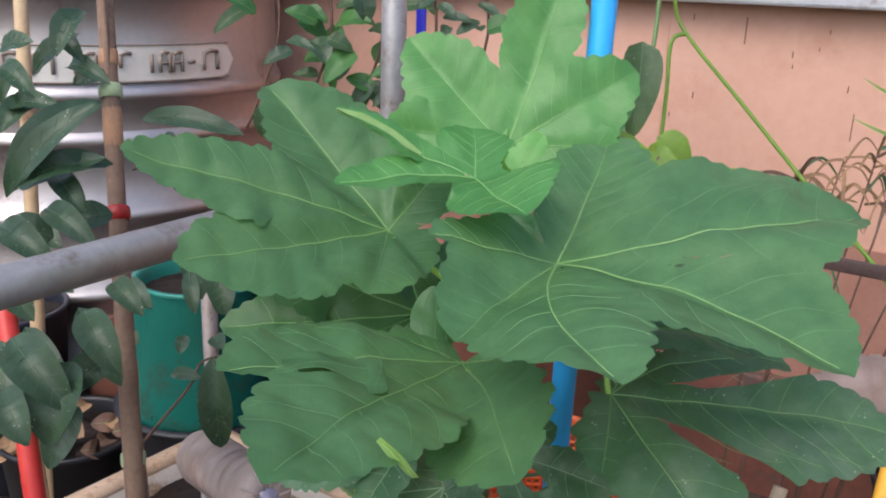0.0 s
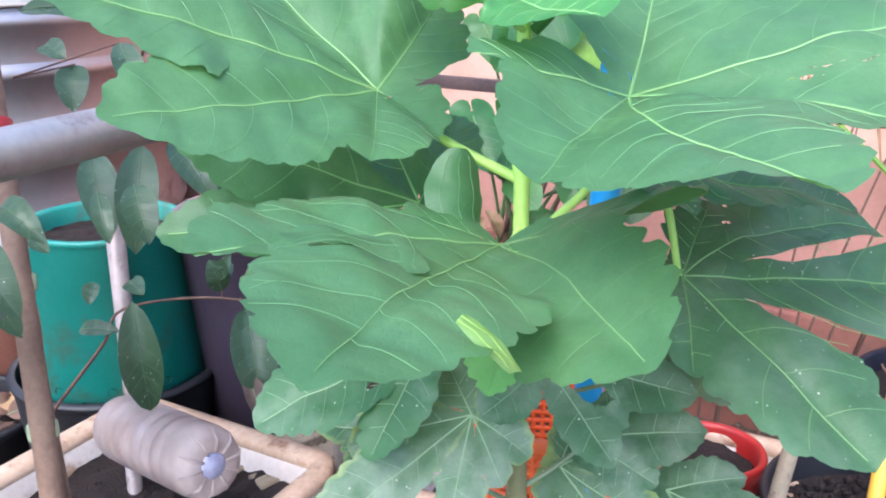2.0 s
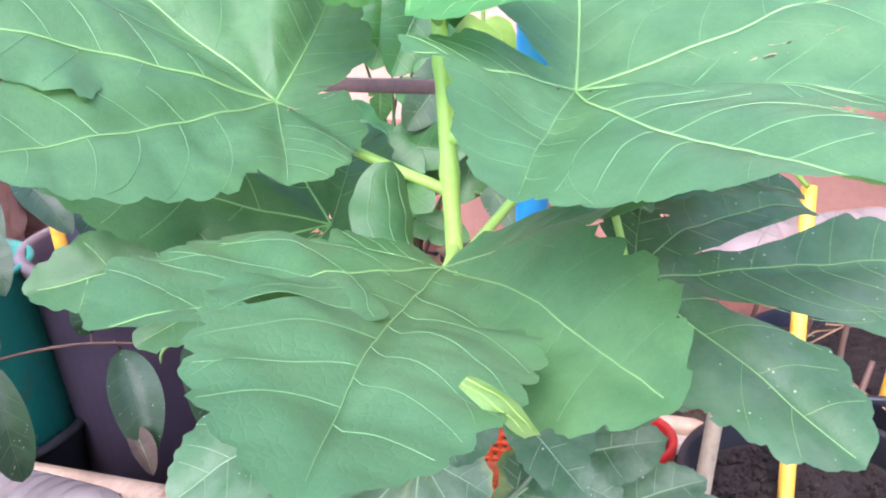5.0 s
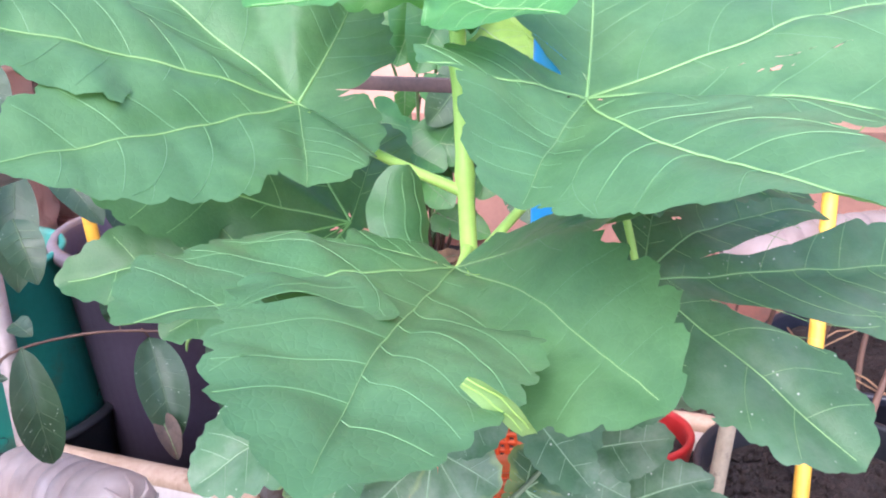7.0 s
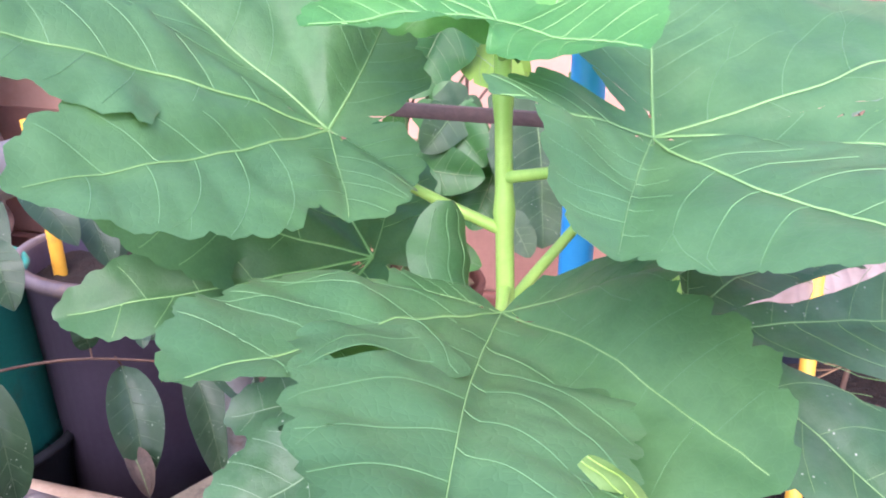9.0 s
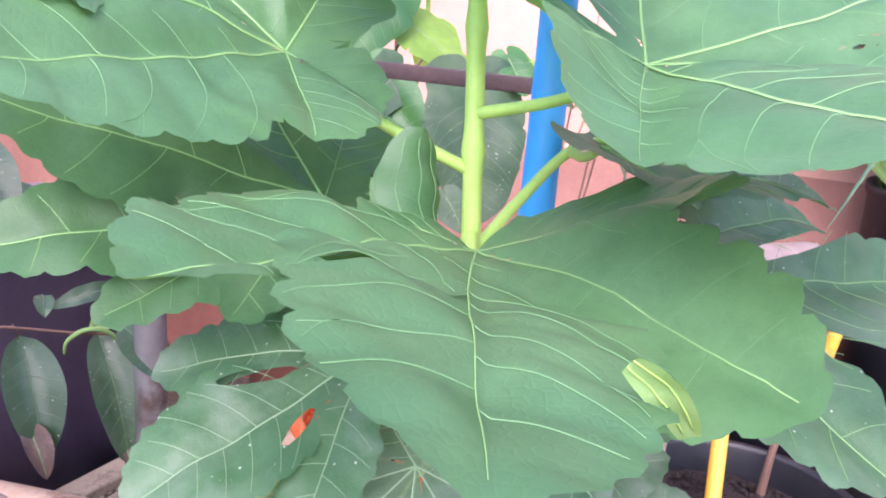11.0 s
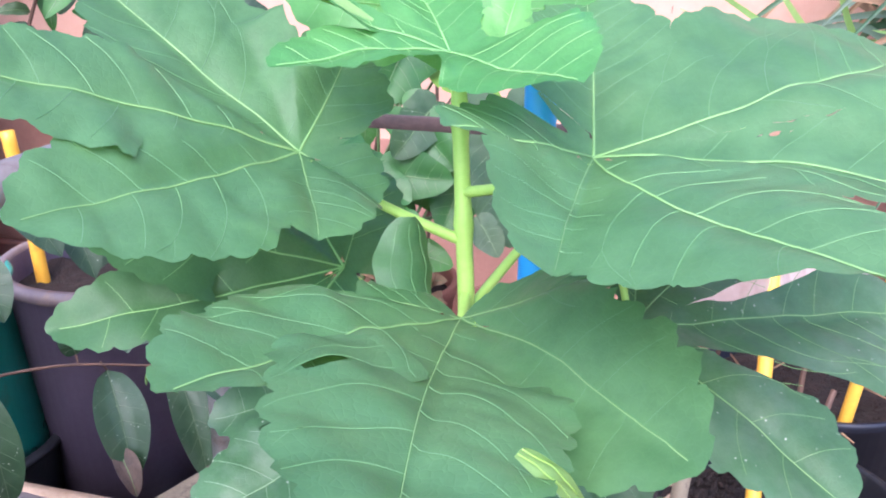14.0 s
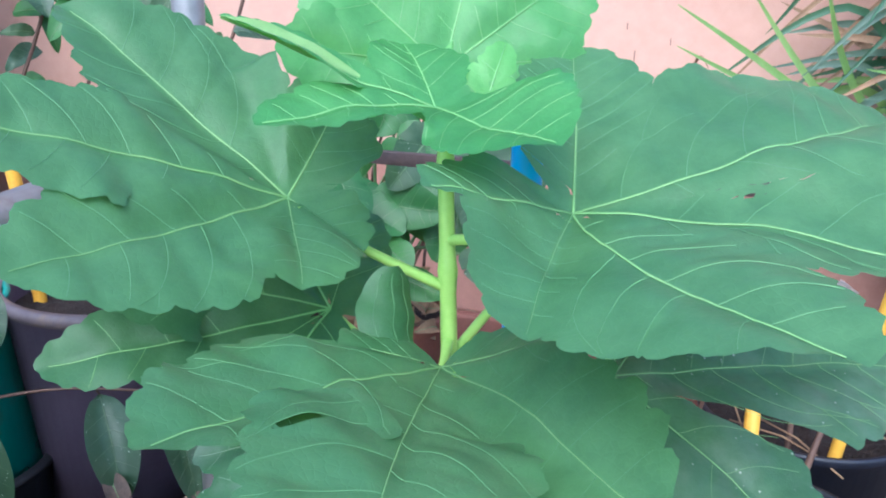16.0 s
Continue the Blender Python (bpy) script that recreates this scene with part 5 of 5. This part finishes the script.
heart((0.248, 1.35, 0.827), (0.245, 1.33, 0.77))
heart((0.261, 1.379, 0.831), (0.233, 1.374, 0.786))
heart((0.272, 1.331, 0.797), (0.266, 1.31, 0.732))
heart((0.146, 1.36, 0.935), (0.176, 1.336, 0.878))
heart((0.186, 1.186, 0.709), (0.231, 1.156, 0.692))
for base, tip, mat, wide in (((0.222, 1.250, 0.980), (0.163, 1.222, 0.881), LEAF_HEART, 0.72), ((0.193, 1.204, 0.869), (0.227, 1.148, 0.816), LEAF_HEART, 0.8),
                             ((0.292, 1.156, 0.860), (0.280, 1.096, 0.729), LEAF_GREY, 0.8), ((0.258, 1.261, 0.923), (0.309, 1.198, 0.873), LEAF_LIME, 0.6),
                             ((0.154, 1.154, 0.764), (0.173, 1.116, 0.745), LEAF_HEART, 0.9), ((0.339, 1.170, 0.899), (0.347, 1.132, 0.864), LEAF_HEART, 0.8),
                             ((0.177, 1.263, 0.955), (0.143, 1.234, 0.889), LEAF_HEART, 0.72)):
    heart(base, tip, mat, wide)
for base, tip, mat, wide in (((0.247, 1.108, 0.756), (0.253, 1.074, 0.728), LEAF_GREY, 0.8), ((0.255, 1.179, 0.809), (0.214, 1.152, 0.739), LEAF_HEART, 0.8),
                             ((0.110, 1.205, 0.815), (0.175, 1.147, 0.783), LEAF_HEART, 0.72), ((0.166, 1.181, 0.806), (0.221, 1.138, 0.805), LEAF_HEART, 0.85),
                             ((0.211, 1.189, 0.876), (0.162, 1.168, 0.830), LEAF_GREY, 0.8), ((0.101, 1.163, 0.846), (0.113, 1.118, 0.792), LEAF_HEART, 0.8)):
    heart(base, tip, mat, wide)

fallen = tagged(new("leaf_litter"), "dry brown leaves fallen on the black basin", "litter")
fallen.location = (-0.66, 1.47, 0.31)
rnd = random.Random(21)
for k in range(16):
    c = Vector((-0.66 + rnd.uniform(-0.09, 0.09), 1.45 + rnd.uniform(-0.09, 0.07), 0.318 + rnd.uniform(0, 0.012)))
    d = Vector((rnd.uniform(-1, 1), rnd.uniform(-1, 1), rnd.uniform(-0.1, 0.2))).normalized() * rnd.uniform(0.04, 0.07)
    lance(fallen, c, c + d, 0.04, rnd.choice((STRAW, TWIG)), 0.2, "dry_leaf", 0.4)

# dry leaf litter in the clay pot and hanging stems
litter = tagged(new("leaf_litter"), "heap of dry brown leaves on the clay pot", "litter")
litter.location = (0.205, 1.35, 0.58)
rnd = random.Random(8)
for k in range(26):
    c = Vector((0.205 + rnd.uniform(-0.07, 0.07), 1.35 + rnd.uniform(-0.06, 0.05), 0.585 + rnd.uniform(0, 0.05)))
    d = Vector((rnd.uniform(-1, 1), rnd.uniform(-1, 0.4), rnd.uniform(-0.5, 0.7))).normalized() * rnd.uniform(0.03, 0.06)
    lance(litter, c, c + d, 0.022, STRAW, 0.25, "dry_leaf", 0.5)

# ---- vine and stems on the wall ----
vine = thing("wall_vine", "small-leaved vine hanging between the tank and the post", "vine", (-0.2, 1.8, 0.9))
rnd = random.Random(3)
for k in range(46):
    c = Vector((-0.16 + rnd.gauss(0, 0.1), 1.74 + rnd.uniform(-0.08, 0.08), 1.02 + rnd.gauss(0, 0.075)))
    d = Vector((rnd.uniform(-1, 1), rnd.uniform(-0.5, 0.2), rnd.uniform(-0.9, 0.3))).normalized() * rnd.uniform(0.05, 0.085)
    lance(vine, c, c + d, rnd.uniform(0.025, 0.05), rnd.choice((LEAF_HEART, LEAF_SHINY, LEAF_GREY)), 0.1, shape=0.6)
for k in range(5):
    a = Vector((-0.35 + 0.1 * k, 1.78, 1.25))
    part("twig", tube(smooth_path([a, a + Vector((0.04, -0.03, -0.2)), a + Vector((-0.03, -0.02, -0.4))], 6), 0.003, 6), TWIG, vine)
for k in range(7):
    c = Vector((0.03 + rnd.uniform(-0.05, 0.05), 1.76, 1.1 + rnd.uniform(-0.04, 0.03)))
    lance(vine, c, c + Vector((rnd.uniform(-0.05, 0.07), -0.02, rnd.uniform(-0.03, 0.0))), 0.025, LEAF_SHINY, 0.1)

creeper = thing("wall_creeper", "pale creeper stems with a dark heart leaf before the wall", "vine", (0.4, 1.52, 0.9))
part("stem", tube(smooth_path([(0.385, 1.57, 1.25), (0.394, 1.558, 1.128), (0.415, 1.541, 1.074), (0.48, 1.41, 0.976), (0.545, 1.27, 0.877), (0.603, 1.139, 0.791), (0.63, 1.06, 0.735)], 6), [0.0032] * 37, 8), LEAF_LIME, creeper, "long pale green runner")
part("stem", tube(smooth_path([(0.415, 1.541, 1.074), (0.391, 1.541, 1.06), (0.384, 1.51, 0.98), (0.378, 1.49, 0.9)], 6), [0.0036] * 19, 8), LEAF_LIME, creeper)
part("stem", tube(smooth_path([(0.36, 1.56, 1.3), (0.365, 1.55, 1.12), (0.36, 1.54, 1.04)], 6), [0.004] * 13, 8), VEIN_DARK, creeper)
lance(creeper, (0.338, 1.52, 1.06), (0.325, 1.485, 0.9), 0.075, LEAF_GREY, 0.05, shape=0.6)
lance(creeper, (0.37, 1.488, 0.905), (0.427, 1.474, 0.862), 0.06, LEAF_LIME, 0.1, shape=0.7)
lance(creeper, (0.39, 1.488, 0.89), (0.36, 1.48, 0.85), 0.05, LEAF_LIME, 0.1, shape=0.7)
part("stem", tube(smooth_path([(0.33, 1.49, 0.91), (0.325, 1.47, 0.8), (0.3, 1.44, 0.62)], 5), [0.0025] * 11, 6), TWIG, creeper)

# ---- grass clump ----
clump = thing("grass_clump", "clump of long arching grass blades, fresh and dry", "grass", (1.15, 1.18, 0.69))
rnd = random.Random(12)


def ribbon_leaf(plant, root, mid, end, width, mat, name="blade"):
    bm = bmesh.new()
    pts = smooth_path([root, mid, end], 8)
    last = None
    for i, p in enumerate(pts):
        f = i / (len(pts) - 1)
        d = (pts[min(i + 1, len(pts) - 1)] - pts[max(i - 1, 0)]).normalized()
        s = d.cross(Vector((-0.3, -0.9, 0.3))).normalized()
        n = s.cross(d)
        w = width * (1 - f ** 2.5) + 0.0004
        row = [bm.verts.new(p + s * w * k + n * abs(k) * w * 0.5) for k in (-1, 0, 1)]
        if last:
            bm.faces.new((last[0], last[1], row[1], row[0]))
            bm.faces.new((last[1], last[2], row[2], row[1]))
        last = row
    part(name, bm, mat, plant)


def blade_of_grass(root, mid, end, width, mat):
    ribbon_leaf(clump, root, mid, end, width, mat)


for k in range(150):
    root = Vector((1.15 + rnd.uniform(-0.07, 0.07), 1.18 + rnd.uniform(-0.07, 0.07), 0.7))
    a = rnd.uniform(1.7, 5.2)
    out = Vector((math.cos(a), math.sin(a) * 0.7 + 0.12, 0))
    mid = root + out * rnd.uniform(0.05, 0.2) + Vector((0, 0, rnd.uniform(0.18, 0.42)))
    end = mid + out * rnd.uniform(0.1, 0.26) + Vector((0, 0, rnd.uniform(-0.22, 0.12)))
    if (U.x * end.x + U.y * end.y) > WALL_U - 0.05 or (U.x * mid.x + U.y * mid.y) > WALL_U - 0.05:
        continue
    blade_of_grass(root, mid, end, rnd.uniform(0.005, 0.01), rnd.choice((GRASS, GRASS, GRASS, GRASS_GREY, GRASS_GREY, GRASS_PALE, STRAW)))
for mid, end in (((0.86, 1.24, 0.86), (0.57, 1.22, 0.985)), ((0.84, 1.26, 0.9), (0.6, 1.27, 1.035)), ((0.86, 1.25, 0.9), (0.7, 1.25, 1.06)), ((0.9, 1.24, 0.92), (0.78, 1.2, 1.08))):
    blade_of_grass(Vector((1.1, 1.2, 0.7)), Vector(mid), Vector(end), 0.0075, GRASS_PALE)

# withered plant between the clay pot and the grass
withered = thing("withered_plant", "withered plant with thin dark stems and curled dry leaves", "plant", (0.64, 1.36, GROUND))
for k in range(7):
    x = 0.53 + 0.04 * k + rnd.uniform(-0.02, 0.02)
    foot = Vector((0.47 + 0.03 * k + rnd.uniform(-0.03, 0.03), 1.3 + rnd.uniform(-0.05, 0.03), GROUND))
    top = Vector((x + 0.03, 1.37 - 0.3 * (x - 0.5), 0.86 + rnd.uniform(-0.04, 0.06)))
    part("stem", tube(smooth_path([foot, foot.lerp(top, 0.5) + Vector((-0.02, 0, 0)), top], 5), [0.0028 - 0.00015 * i for i in range(11)], 6), TWIG, withered)
    for j in range(9):
        c = foot.lerp(top, rnd.uniform(0.88, 1.02))
        d = Vector((rnd.uniform(-1, 1), rnd.uniform(-0.8, 0.2), rnd.uniform(-0.5, 0.6))).normalized()
        bend = c + d * 0.04 + Vector((0, 0, 0.02))
        ribbon_leaf(withered, c, bend, bend + d * 0.04 - Vector((0, 0, rnd.uniform(0.0, 0.05))), rnd.uniform(0.0014, 0.0034), rnd.choice((STRAW, STRAW, TWIG, GRASS)), "dry_leaf")
straw = thing("straw_litter", "dry straw stalks lying on the navy pot", "straw", (0.87, 1.2, 0.4))
for k in range(9):
    c = Vector((0.87 + rnd.uniform(-0.12, 0.1), 1.16 + rnd.uniform(-0.1, 0.1), 0.4 + rnd.uniform(0, 0.02)))
    a = rnd.uniform(0, math.pi)
    d = Vector((math.cos(a), math.sin(a), rnd.uniform(-0.05, 0.3))) * rnd.uniform(0.04, 0.09)
    part("straw", tube([c - d, c + Vector((0, 0, 0.012)), c + d], 0.0016, 5), STRAW, straw)

# ---- clods, stones and litter in the pots and on the ground ----
def scatter(name, label, count, seed, place, size, mat):
    r = random.Random(seed)
    bm = bmesh.new()
    for k in range(count):
        c, s = place(r), size * r.uniform(0.5, 1.5)
        m = Matrix.Translation(c) @ Euler((r.random() * 6, r.random() * 6, r.random() * 6)).to_matrix().to_4x4() @ Matrix.Diagonal((s, s * r.uniform(0.6, 1), s * r.uniform(0.5, 0.8), 1))
        bmesh.ops.create_icosphere(bm, subdivisions=1, radius=1.0, matrix=m)
    return tagged(part(name, bm, mat), label, "clods", kind="stuff")


def in_disc(x, y, r0, z):
    def place(r):
        a, d = r.random() * math.tau, r0 * math.sqrt(r.random())
        return Vector((x + d * math.cos(a), y + d * math.sin(a), z + r.uniform(-0.002, 0.006)))
    return place


scatter("soil_clods", "crumbly brown soil clods in the black pot", 700, 1, in_disc(0.563, 0.924, 0.127, 0.391), 0.005, SOIL)
scatter("soil_clods", "crumbly brown soil clods in the navy pot", 420, 2, in_disc(0.87, 1.2, 0.14, 0.387), 0.0026, SOIL)
scatter("soil_clods", "crumbly soil clods in the white trough", 220, 3, lambda r: uv(r.uniform(0.5, 0.8), r.uniform(-1.02, -0.78), 0.385), 0.0032, SOIL)
scatter("pebbles", "stones and clods scattered on the yard earth", 280, 4, lambda r: Vector((r.uniform(-1.2, 1.4), r.uniform(0.6, 1.9), GROUND + 0.004)), 0.012, EARTH)
